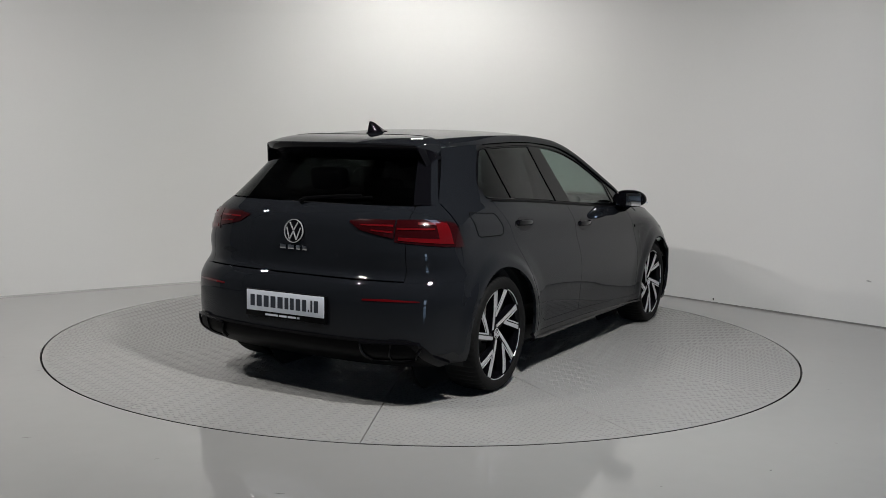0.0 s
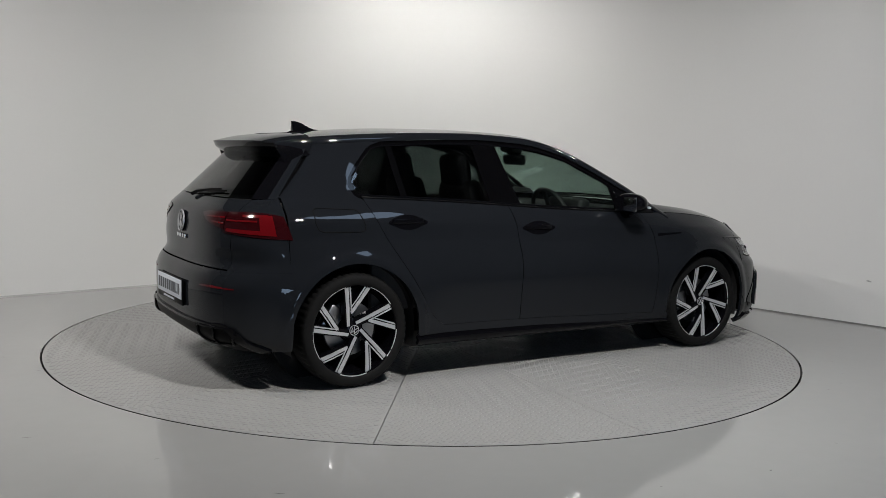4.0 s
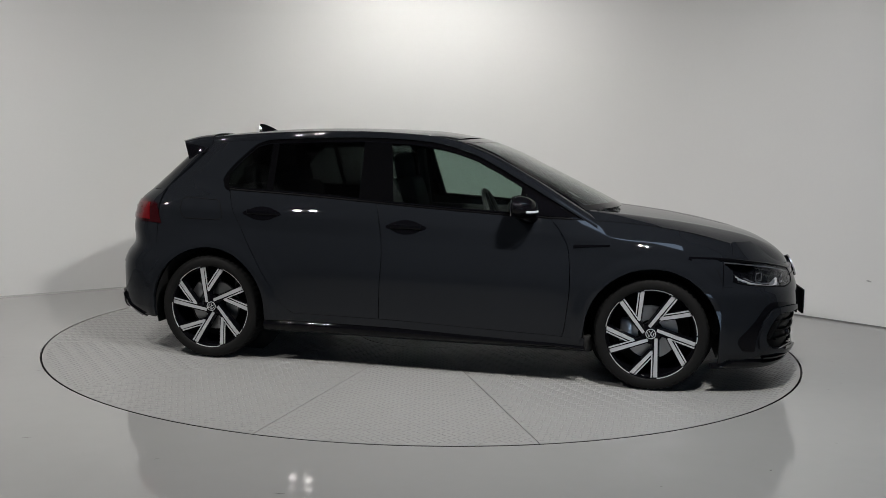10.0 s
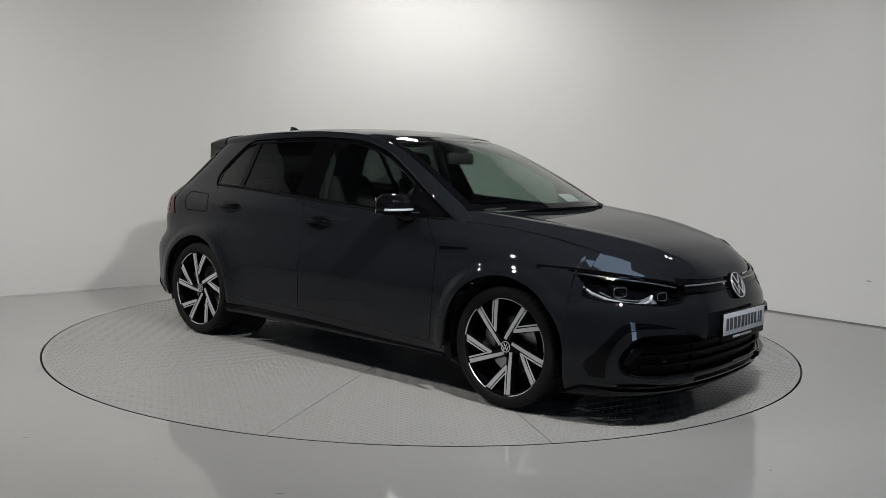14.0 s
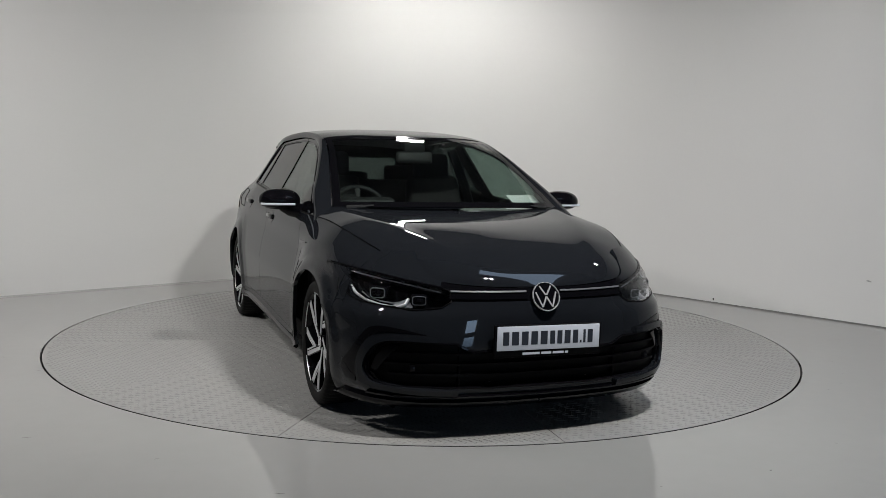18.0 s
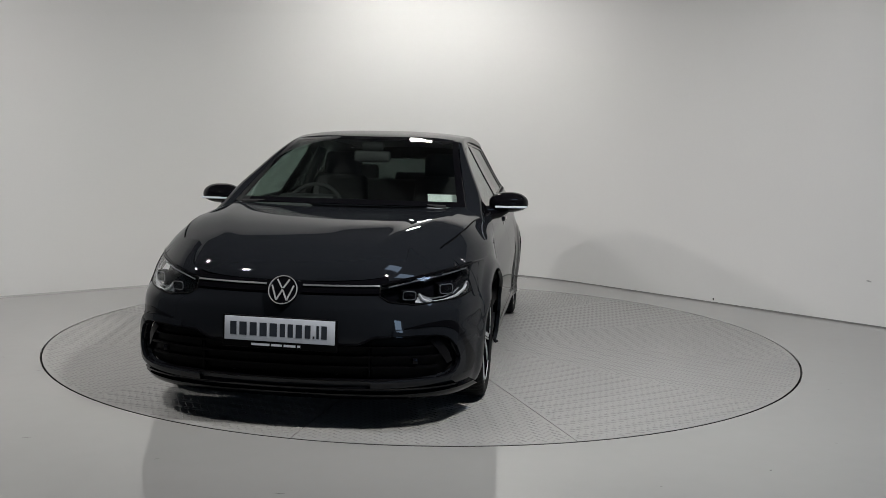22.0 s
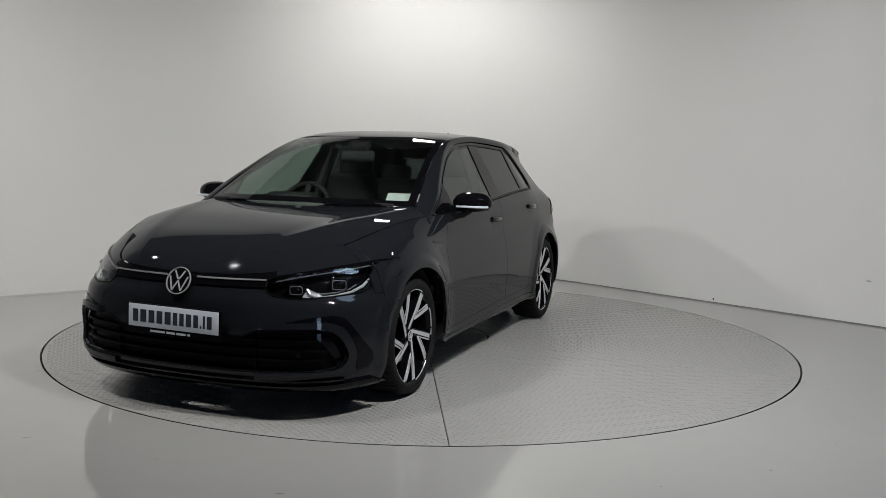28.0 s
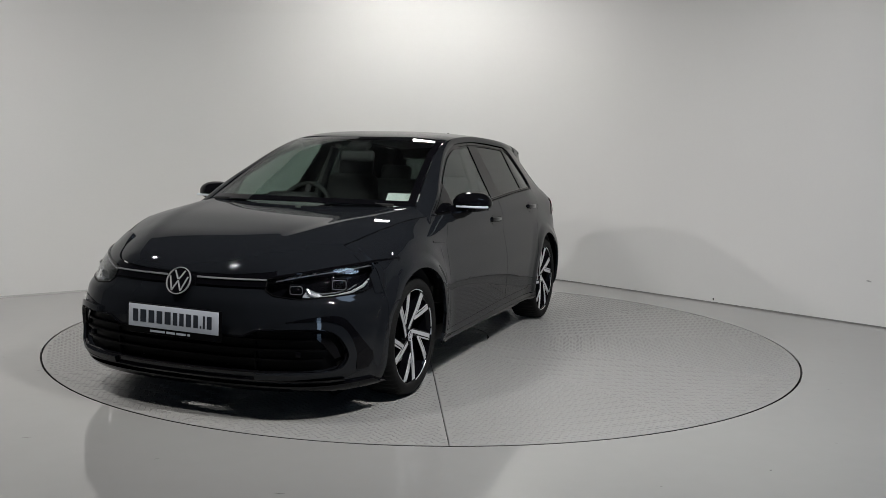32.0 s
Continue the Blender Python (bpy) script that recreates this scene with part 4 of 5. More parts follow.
    for (x0, z0), (x1, z1) in (((-0.42, 0.72), (-0.04, 0.10)), ((0.42, 0.72), (0.04, 0.10)), ((-0.74, 0.30), (-0.36, -0.72)), ((0.74, 0.30), (0.36, -0.72)), ((-0.36, -0.72), (0, 0.0)), ((0.36, -0.72), (0, 0.0))):
        dx, dz = (x1 - x0) * 0.025, (z1 - z0) * 0.025
        bm = bmesh.new()
        box(bm, (math.hypot(dx, dz), 0.003, 0.0035), pose((x0 + x1) * 0.0125, -0.0785, (z0 + z1) * 0.0125, 0, -math.degrees(math.atan2(dz, dx)), 0))
        part("cap_stroke", bm, BRIGHT, cap, smooth=0)
    part("brake_disc", lathe([(0.07, 0.012), (0.15, 0.012), (0.15, -0.010), (0.07, -0.010)], 48, "y"), STEEL, w)
    bm = bmesh.new()
    box(bm, (0.07, 0.07, 0.14), pose(-0.135, 0.0, 0.0), 0.015)
    part("brake_caliper", bm, STEEL, w)
    return w


def place_wheels():
    first = build_wheel()
    first.matrix_basis = pose(AXLE, -TRACK_F, WHEEL_R)
    copy_thing(first, pose(-AXLE, -TRACK_R, WHEEL_R, 0, 31, 0))
    copy_thing(first, pose(AXLE, TRACK_F, WHEEL_R, 0, 0, 180))
    copy_thing(first, pose(-AXLE, TRACK_R, WHEEL_R, 0, 25, 180))


build_inner()
build_shell()
build_nose()
build_tail()
for flank in (1, -1):
    build_flank(flank)
place_wheels()


# ---- small parts of the car ----
def nose(y, z):
    return front(front_phi_y(y, z), z)


def tail(y, z):
    return rear(rear_phi_y(y, z), z)


def spot(fn, a, b, lift=0.0):
    """A place on a surface and its outward normal there."""
    e = 0.004
    p = Vector([float(v) for v in fn(np.array(a), np.array(b))])
    pa = Vector([float(v) for v in fn(np.array(a + e), np.array(b))])
    pb = Vector([float(v) for v in fn(np.array(a), np.array(b + e))])
    n = (pa - p).cross(pb - p).normalized()
    if n.dot(p - Vector((0, 0, p.z))) < 0:
        n.negate()
    return p + n * lift, n


def patch(name, fn, poly_lo, poly_hi, a0, a1, mat, lift, t=0.006, label="", side=0, parent=None, nu=24, nv=8):
    """A patch on a surface between two edges b = lo(a) and b = hi(a)."""
    def place(U, V):
        a = a0 + (a1 - a0) * U
        lo, hi = lerp_curve(np.abs(a), poly_lo), lerp_curve(np.abs(a), poly_hi)
        return fn(a, lo + (hi - lo) * V)
    return panel(name, place, LIN(nu), LIN(nv), mat, parent, label, side=side or 1, t=t, lift=lift)


def line_on(name, fn, pts, radius, mat, lift=0.0, parent=None, label="", closed=False, sub=6, mirror=1):
    path = []
    n = len(pts)
    for i in range(n if closed else n - 1):
        (a, b), (c, d) = pts[i], pts[(i + 1) % n]
        for k in range(sub):
            u = k / sub
            path.append(spot(fn, (a + (c - a) * u), b + (d - b) * u, lift)[0])
    if not closed:
        path.append(spot(fn, pts[-1][0], pts[-1][1], lift)[0])
    path = [Vector((p.x, p.y * mirror, p.z)) for p in path]
    return part(name, tube(path, radius, 6, closed), mat, parent or car, label)


def band_on(name, fn, outer, inner, mat, lift, t, s, label=""):
    """A strip on a surface between two lines of equal count."""
    def rounded(line):
        """Two rounds of corner cutting, with the ends kept."""
        for _ in range(2):
            cut_line = [line[0]]
            for (a, b), (c, d) in zip(line, line[1:]):
                cut_line += [(a * 0.75 + c * 0.25, b * 0.75 + d * 0.25), (a * 0.25 + c * 0.75, b * 0.25 + d * 0.75)]
            line = cut_line + [line[-1]]
        return line
    outer, inner = rounded(outer), rounded(inner)
    n = len(outer)
    k = np.arange(n, dtype=float)
    oa, ob_, ia, ib = ([p[q] for p in line] for line in (outer, inner) for q in (0, 1))
    def place(U, V):
        u = U * (n - 1)
        a = np.interp(u, k, oa) * (1 - V) + np.interp(u, k, ia) * V
        b = np.interp(u, k, ob_) * (1 - V) + np.interp(u, k, ib) * V
        return fn(a, b)
    return panel(name, place, LIN(2 * (n - 1) + 1), LIN(5), mat, None, label, side=s, t=t, lift=lift)


def badge(fn, y, z, r, lift):
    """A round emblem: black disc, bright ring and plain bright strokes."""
    p, n = spot(fn, y, z, lift)
    q = n.to_track_quat("Z", "Y").to_matrix().to_4x4()
    root = part("emblem", lathe([(0, 0.010), (r * 0.8, 0.010), (r, 0.004), (r, -0.012)], 40), GLOSS, car, "round black and chrome emblem")
    root.matrix_basis = Matrix.Translation(p) @ q
    part("ring", lathe([(r * 0.925, 0.006), (r * 0.94, 0.013), (r * 0.985, 0.013), (r, 0.006)], 40), EMBLEM, root)
    for (x0, y0), (x1, y1) in (((-0.42, 0.72), (-0.04, 0.10)), ((0.42, 0.72), (0.04, 0.10)), ((-0.74, 0.30), (-0.36, -0.72)), ((0.74, 0.30), (0.36, -0.72)), ((-0.36, -0.72), (0, 0.0)), ((0.36, -0.72), (0, 0.0))):
        a, b = Vector((x0 * r, y0 * r, 0)), Vector((x1 * r, y1 * r, 0))
        d = b - a
        bm = bmesh.new()
        box(bm, (d.length, r * 0.105, 0.004), Matrix.Translation((a + b) / 2 + Vector((0, 0, 0.011))) @ pose(0, 0, 0, 0, 0, math.degrees(math.atan2(d.y, d.x))))
        part("stroke", bm, EMBLEM, root, smooth=0)


def number_plate(fn, z, lift, tilt):
    p, n = spot(fn, 0.0, z, lift)
    root = new("number_plate")
    root.parent = car
    n = Vector((n.x, 0, n.z * 0.6)).normalized()
    root.matrix_basis = Matrix.Translation(p) @ n.to_track_quat("Z", "Y").to_matrix().to_4x4() @ pose(0, 0, 0, 0, 0, tilt)
    tagged(root, "white plate in a black holder with dark bars")
    bm = bmesh.new()
    box(bm, (0.535, 0.145, 0.014), pose(0, -0.010, 0), 0.004)
    part("holder", bm, BLACK, root)
    bm = bmesh.new()
    box(bm, (0.512, 0.108, 0.006), pose(0, 0.004, 0.008), 0.002)
    part("face", bm, PLATE, root, "white reflective plate")
    # one dark bar for each unreadable character, the small dot among them
    x = -0.232
    for w in (0.036, 0.042, 0.040, 0.040, 0.042, 0.030, 0.030, 0.036, 0.032, 0.010, 0.014, 0.032):
        bm = bmesh.new()
        h = 0.012 if w == 0.010 else 0.060
        box(bm, (w * 0.80, h, 0.002), pose(x + w / 2, 0.004 - (0.024 if h < 0.02 else 0), 0.0115))
        part("character_bar", bm, INK, root, smooth=0)
        x += w + 0.0065
    x = -0.13
    for w in (0.085, 0.050, 0.055, 0.014):
        bm = bmesh.new()
        box(bm, (w, 0.010, 0.002), pose(x + w / 2, -0.066, 0.0075))
        part("small_bar", bm, PLATE, root, smooth=0)
        x += w + 0.008


def build_front_details():
    badge(nose, 0.0, 0.644, 0.068, 0.012)
    number_plate(nose, 0.470, 0.024, -0.6)
    for s in (1, -1):
        patch("light_bar", nose, [(0, 0.668), (0.5, 0.670)], [(0, 0.675), (0.5, 0.676)], 0.085, 0.43, BAR, 0.007, 0.006, "thin silver grille bar", s, nv=3)
        patch("grille_lip", nose, [(0, 0.640), (0.5, 0.640)], [(0, 0.645), (0.5, 0.645)], 0.085, 0.44, GLOSS, 0.007, 0.006, "", s, nv=3)
    # lower intake: set back mesh, slats and two dividers
    lo, hi = [(0, 0.215), (0.66, 0.230), (0.775, 0.30)], [(0, 0.435), (0.34, 0.425), (0.42, 0.456), (0.70, 0.458), (0.775, 0.37)]
    patch("intake_mesh", nose, lo, hi, -0.775, 0.775, BLACK, -0.034, 0.01, nu=50)
    for z, a in ((0.302, 0.70), (0.350, 0.735), (0.398, 0.71)):
        patch("intake_slat", nose, [(0, z - 0.005), (1, z - 0.005)], [(0, z + 0.005), (1, z + 0.005)], -a, a, BLACK, -0.012, 0.026, nu=50, nv=3)
    for y in (-0.40, 0.40):
        bm = bmesh.new()
        p, n = spot(nose, y, 0.345, -0.035)
        box(bm, (0.03, 0.010, 0.18), Matrix.Translation(p), 0.003)
        part("intake_divider", bm, BLACK, car)
    for k in range(8):
        bm = bmesh.new()
        box(bm, (0.004, 0.50, 0.004), pose(2.115, 0.0, 0.265 + 0.020 * k))
        part("radiator_fin", bm, TRIM, car, smooth=0)
    line_on("intake_frame", nose, LOWER_GRILLE, 0.007, GLOSS, -0.001, closed=True)
    for s in (1, -1):
        # black filler, painted bracket and black wedge of the corner vents
        patch("vent_panel", nose, [(0.41, 0.250), (0.68, 0.248), (0.745, 0.268), (0.775, 0.33)], [(0.41, 0.452), (0.70, 0.456), (0.745, 0.425), (0.775, 0.35)], 0.41, 0.772, BLACK, -0.030, 0.02, "black corner vent filler", s)
        band_on("vent_bracket", nose, [(0.50, 0.480), (0.62, 0.488), (0.735, 0.484), (0.780, 0.430), (0.799, 0.345), (0.797, 0.290), (0.785, 0.245), (0.60, 0.222), (0.40, 0.218)],
                [(0.50, 0.455), (0.62, 0.459), (0.700, 0.456), (0.748, 0.425), (0.779, 0.345), (0.771, 0.292), (0.744, 0.258), (0.60, 0.244), (0.40, 0.243)], PAINT, 0.018, 0.045, s, "body-coloured vent bracket")
        band_on("vent_wedge", nose, [(0.545, 0.487), (0.66, 0.513), (0.752, 0.517), (0.795, 0.450), (0.828, 0.365), (0.842, 0.305), (0.826, 0.252)],
                [(0.545, 0.482), (0.65, 0.496), (0.738, 0.488), (0.782, 0.432), (0.800, 0.350), (0.803, 0.300), (0.800, 0.248)], GLOSS, 0.004, 0.02, s, "gloss black vent wedge")
        # slanted blade inside the vent
        band_on("vent_blade", nose, [(0.655, 0.432), (0.700, 0.380), (0.740, 0.310)], [(0.690, 0.440), (0.742, 0.385), (0.760, 0.318)], GLOSS, -0.010, 0.012, s)
        bm = bmesh.new()
        p, n = spot(nose, 0.60, 0.335, -0.006)
        box(bm, (0.02, 0.026, 0.026), Matrix.Translation(Vector((p.x, p.y * s, p.z))) @ pose(0, 0, 0, 0, 0, 16 * s), 0.004)
        part("fog_lens", bm, GLOSS, car)
        build_headlight(s)
        line_on("wing_line", lambda x, z: (x, side_y(x, z), z), [(1.685, 0.61), (1.672, 0.65), (1.655, 0.69)], 0.0022, GAP, -0.001, mirror=s)
        # dark badge on the wing behind the wheel
        def wing_badge(U, V):
            x = 0.875 + 0.20 * U
            z = 0.787 + 0.012 * U + (0.006 + 0.012 * (1 - U)) * (V - 0.5)
            return x, side_y(x, z), z
        panel("wing_badge", wing_badge, LIN(8), LIN(4), GLOSS, side=s, t=0.005, lift=0.004, label="slim gloss black wing badge")
    patch("front_splitter", nose, [(0, 0.155), (0.8, 0.160)], [(0, 0.186), (0.55, 0.186), (0.84, 0.196)], -0.82, 0.82, GLOSS, 0.016, 0.03, "gloss black front splitter", nu=60)
    patch("splitter_edge", nose, [(0, 0.205), (0.8, 0.208)], [(0, 0.213), (0.8, 0.217)], -0.76, 0.76, GLOSS, 0.014, 0.014, nu=60, nv=4)


def build_headlight(s):
    root = new("headlight")
    root.parent = car
    tagged(root, "clear headlight with two dark modules and a silver running light")
    lo, hi = LAMP_LOW, LAMP_TOP
    def edge(a, n):
        return lerp_curve(a, n)
    def sheet(name, mat, lift, t, shadow=True, a0=0.43, a1=0.822):
        def fn(U, V):
            a = a0 + (a1 - a0) * U
            l, h = edge(a, lo), edge(a, hi)
            return nose(a, l + (h - l) * V)
        ob = panel(name, fn, LIN(28), LIN(8), mat, root, side=s, t=t, lift=lift)
        ob.visible_shadow = shadow
        return ob
    sheet("housing", GLOSS, -0.060, 0.01)
    sheet("cover", LENS, 0.001, 0.003, False)
    sheet("lamp_tip", GLOSS, 0.0025, 0.006, True, 0.785, 0.822)
    pts = [(a, float(edge(a, lo))) for a in np.linspace(0.432, 0.806, 22)] + [(a, float(edge(a, hi))) for a in np.linspace(0.806, 0.432, 22)]
    line_on("seal", nose, pts, 0.0042, BLACK, 0.0, root, closed=True, sub=2, mirror=s)
    line_on("lamp_brow", nose, [(0.46, 0.686), (0.60, 0.711), (0.70, 0.732), (0.78, 0.748), (0.818, 0.751)], 0.006, GLOSS, 0.001, root, mirror=s)
    # bright triangular reflector between the modules
    patch("lamp_reflector", nose, [(0.585, 0.606), (0.66, 0.602)], [(0.585, 0.610), (0.605, 0.640), (0.66, 0.610)], 0.587, 0.655, DULL, -0.018, 0.006, "", s, root, nu=8, nv=4)
    # running light: a bright hook along the lower and outer edge, with a thin second line inside it
    hook = [(0.598, 0.640), (0.612, 0.615), (0.645, 0.602), (0.700, 0.606), (0.748, 0.617), (0.775, 0.640), (0.790, 0.680), (0.800, 0.722)]
    line_on("running_light", nose, hook, 0.0070, BRIGHT, -0.014, root, "silver running light strip", mirror=s)
    line_on("inner_strip", nose, [(0.622, 0.626), (0.655, 0.617), (0.700, 0.620), (0.738, 0.630), (0.757, 0.650)], 0.0030, DULL, -0.020, root, mirror=s)
    line_on("upper_strip", nose, [(0.47, 0.672), (0.56, 0.692), (0.66, 0.711), (0.80, 0.738)], 0.0032, DULL, -0.012, root, mirror=s)
    for y, z, w, h in ((0.562, 0.642, 0.074, 0.050), (0.706, 0.662, 0.082, 0.058)):
        p, n = spot(nose, y, z, -0.032)
        m = Matrix.Translation(Vector((p.x, p.y * s, p.z))) @ pose(0, 0, 0, 0, 0, (18 if y < 0.6 else 34) * s)
        bm = bmesh.new()
        box(bm, (0.05, w, h), m, 0.010, 3)
        mod = part("lamp_module", bm, GLOSS, root)
        # thin bright frame round the dark lens
        loop = []
        for k in range(28):
            a = 2 * math.pi * k / 28
            c, d = math.cos(a), math.sin(a)
            loop.append(m @ Vector((0.0265, 0.40 * w * math.copysign(abs(c) ** 0.42, c), 0.38 * h * math.copysign(abs(d) ** 0.42, d))))
        part("module_frame", tube(loop, 0.0018, 6, True), DULL, mod, "thin bright frame")
        bm = bmesh.new()
        bmesh.ops.create_uvsphere(bm, u_segments=16, v_segments=8, radius=1)
        bmesh.ops.transform(bm, matrix=m @ pose(0.022, 0, 0) @ Matrix.Diagonal((0.012, 0.24 * w, 0.25 * h, 1)), verts=bm.verts)
        part("module_glass", bm, GLOSS, mod)


def build_rear_details():
    badge(tail, 0.0, 0.864, 0.062, 0.004)
    number_plate(tail, 0.491, 0.006, 0.6)
    x = 0.092
    for w in (0.042, 0.042, 0.030, 0.034):
        bm = bmesh.new()
        p, n = spot(tail, x - w / 2, 0.781, 0.006)
        box(bm, (0.005, w * 0.9, 0.022), Matrix.Translation(p), 0.001)
        part("chrome_letter_bar", bm, CHROME, car, "small chrome bar on the tailgate")
        x -= w + 0.012
    for s in (1, -1):
        lamp = new("tail_light")
        lamp.parent = car
        tagged(lamp, "dark red tail light split by the tailgate edge")
        patch("tailgate_lens", tail, [(0.335, 0.928), (0.40, 0.893), (0.50, 0.872), (0.58, 0.858)], [(0.335, 0.936), (0.40, 0.946), (0.58, 0.948)], 0.335, 0.578, DEEP_RED, 0.005, 0.02, "", s, lamp)
        patch("red_bar", tail, [(0.42, 0.915), (0.57, 0.915)], [(0.42, 0.922), (0.57, 0.924)], 0.40, 0.572, RED, 0.0075, 0.004, "", s, lamp, nv=3)
        patch("red_bar", tail, [(0.45, 0.892), (0.57, 0.884)], [(0.45, 0.899), (0.57, 0.893)], 0.46, 0.572, RED, 0.0075, 0.004, "", s, lamp, nv=3)
        def around(z0, z1, u0, u1):
            def fn(U, V):
                u = u0 + (u1 - u0) * U
                lo_, hi_ = z0(u), z1(u)
                z = lo_ + (hi_ - lo_) * V
                a = rear_phi_y(0.585 + 0 * z, z)
                b = rear_phi(-1.665 - 0.05 * (z - 0.815) / 0.14, z)
                return rear(a + (b - a) * u, z)
            return fn
        bot = lambda u: 0.842 - 0.028 * u
        top = lambda u: 0.950 + 0.002 * u - 0.02 * u ** 6
        panel("corner_lens", around(bot, top, 0, 1), LIN(20), LIN(8), DEEP_RED, lamp, side=s, t=0.02, lift=0.005)
        panel("red_block", around(lambda u: 0.850 - 0.02 * u, lambda u: 0.866 - 0.01 * u, 0.05, 0.86), LIN(16), LIN(3), RED, lamp, side=s, t=0.004, lift=0.0078)
        panel("red_block", around(lambda u: 0.925 + 0 * u, lambda u: 0.937 + 0 * u, 0.35, 0.80), LIN(16), LIN(3), RED, lamp, side=s, t=0.004, lift=0.0078)
        panel("red_block", around(lambda u: 0.850 - 0.02 * u, lambda u: 0.935 + 0 * u, 0.66, 0.86), LIN(8), LIN(6), RED, lamp, side=s, t=0.004, lift=0.0085)
        panel("red_block", around(lambda u: 0.902 + 0 * u, lambda u: 0.910 + 0 * u, 0.02, 0.62), LIN(12), LIN(3), RED, lamp, side=s, t=0.004, lift=0.0078)
        patch("rear_reflector", tail, [(0.46, 0.552), (0.74, 0.556)], [(0.46, 0.560), (0.60, 0.566), (0.74, 0.560)], 0.46, 0.74, RED, 0.003, 0.008, "slim red reflector", s, nv=3)
        # false exhaust: black trapezoid with two ribs
        fr = [(0.455, 0.343), (0.60, 0.350), (0.738, 0.350), (0.745, 0.325), (0.715, 0.275), (0.60, 0.262), (0.495, 0.258), (0.465, 0.30)]
        line_on("exhaust_trim", tail, fr, 0.008, GLOSS, 0.012, closed=True, mirror=s, label="gloss black exhaust trim")
        patch("exhaust_recess", tail, [(0.46, 0.262), (0.72, 0.278)], [(0.46, 0.338), (0.73, 0.345)], 0.468, 0.728, BLACK, 0.008, 0.03, "", s)
        line_on("exhaust_rib", tail, [(0.60, 0.262), (0.615, 0.350)], 0.006, GLOSS, 0.013, mirror=s)
        band_on("diffuser_wing", tail, [(0.60, 0.368), (0.69, 0.372), (0.755, 0.340), (0.790, 0.285), (0.815, 0.240)], [(0.60, 0.348), (0.69, 0.346), (0.722, 0.315), (0.750, 0.262), (0.770, 0.224)], GLOSS, 0.012, 0.03, s, "gloss black diffuser corner")
    patch("diffuser", tail, [(0, 0.205), (0.6, 0.212), (0.8, 0.222)], [(0, 0.350), (0.40, 0.350), (0.70, 0.360), (0.755, 0.33), (0.80, 0.236)], -0.80, 0.80, BLACK, 0.004, 0.03, "black rear diffuser", nu=60)
    patch("diffuser_lip", tail, [(0, 0.345), (1, 0.350)], [(0, 0.358), (1, 0.364)], -0.70, 0.70, GLOSS, 0.012, 0.02, "gloss black diffuser edge", nu=50, nv=4)
    # rear wiper
    pts = [spot(tail, y, z, 0.018)[0] for y, z in ((0.02, 1.005), (-0.02, 1.022), (-0.20, 1.040), (-0.34, 1.048))]
    part("rear_wiper", tube(pts, lambda u: 0.012 - 0.006 * u, 6), BLACK, car)
    pts = [spot(tail, y, z, 0.012)[0] for y, z in ((0.02, 1.028), (-0.2, 1.034), (-0.40, 1.044))]
    part("wiper_blade", tube(pts, 0.006, 6), BLACK, car)
    bm = bmesh.new()
    box(bm, (0.012, 0.30, 0.014), pose(-1.738, 0, 1.312), 0.004)
    part("high_brake_light", bm, DEEP_RED, car, "dark red strip lamp under the spoiler")


def build_side_details(s):
    flank_fn = lambda x, z: (x, side_y(x, z), z)
    for x0, x1, z, nm in ((-1.118, -0.868, 0.899, "rear_door_handle"), (-0.220, 0.028, 0.853, "front_door_handle")):
        xm = (x0 + x1) / 2
        # flat black oval painted for the shade inside the hollow handle cup
        def cup(U, V):
            x = xm + (x1 - x0) / 2 * (0.98 * U) * np.sqrt(1 - 0.55 * V * V)
            zz = z + 0.041 * V * np.sqrt(np.clip(1 - 0.80 * U * U, 0.05, 1)) - 0.001
            return x, side_y(x, zz), zz
        panel("handle_cup_shade", cup, np.linspace(-1, 1, 20), np.linspace(-1, 1, 10), GLOSS, side=s, t=0.004, lift=0.0015)
        bm = bmesh.new()
        box(bm, (x1 - x0 - 0.050, 0.026, 0.044), None, 0.0125, 4)
        for v in bm.verts:
            k = v.co.x / (x1 - x0) * 2
            v.co.z *= 1 - 0.45 * k * k
            v.co.y += 0.016 * k * k
        p, n = spot(flank_fn, xm, z + 0.003, 0.007)
        ob = part(nm, bm, GLOSS, car)
        ob.matrix_basis = Matrix.Translation(Vector((p.x, p.y * s, p.z))) @ pose(0, 0, 0, 0, 0.8, -0.5 * s)
        if s > 0:
            ob.matrix_basis = Matrix.Translation(Vector((p.x, p.y, p.z))) @ pose(0, 0, 0, 0, 1.5, 180)
    build_mirror(s)
    for nm, x0, x1, curve, dz in (("window_seal", -1.262, 0.56, DLO_TOP, -0.018), ("window_seal", -1.262, 0.56, BELT, 0.012)):
        line_on(nm, lambda x, z: (x, side_y(x, z) - 0.011, z), [(x, float(pch(x, curve)) + dz) for x in np.linspace(x0, x1, 26)], 0.0055, GLOSS, 0.0, sub=2, mirror=s)
    line_on("bonnet_line", lambda x, z: (x, side_y(x, z), z), [(0.86, 0.931), (1.1, 0.924), (1.30, 0.908), (1.476, 0.884), (1.70, 0.831)], 0.002, GAP, -0.001, mirror=s)


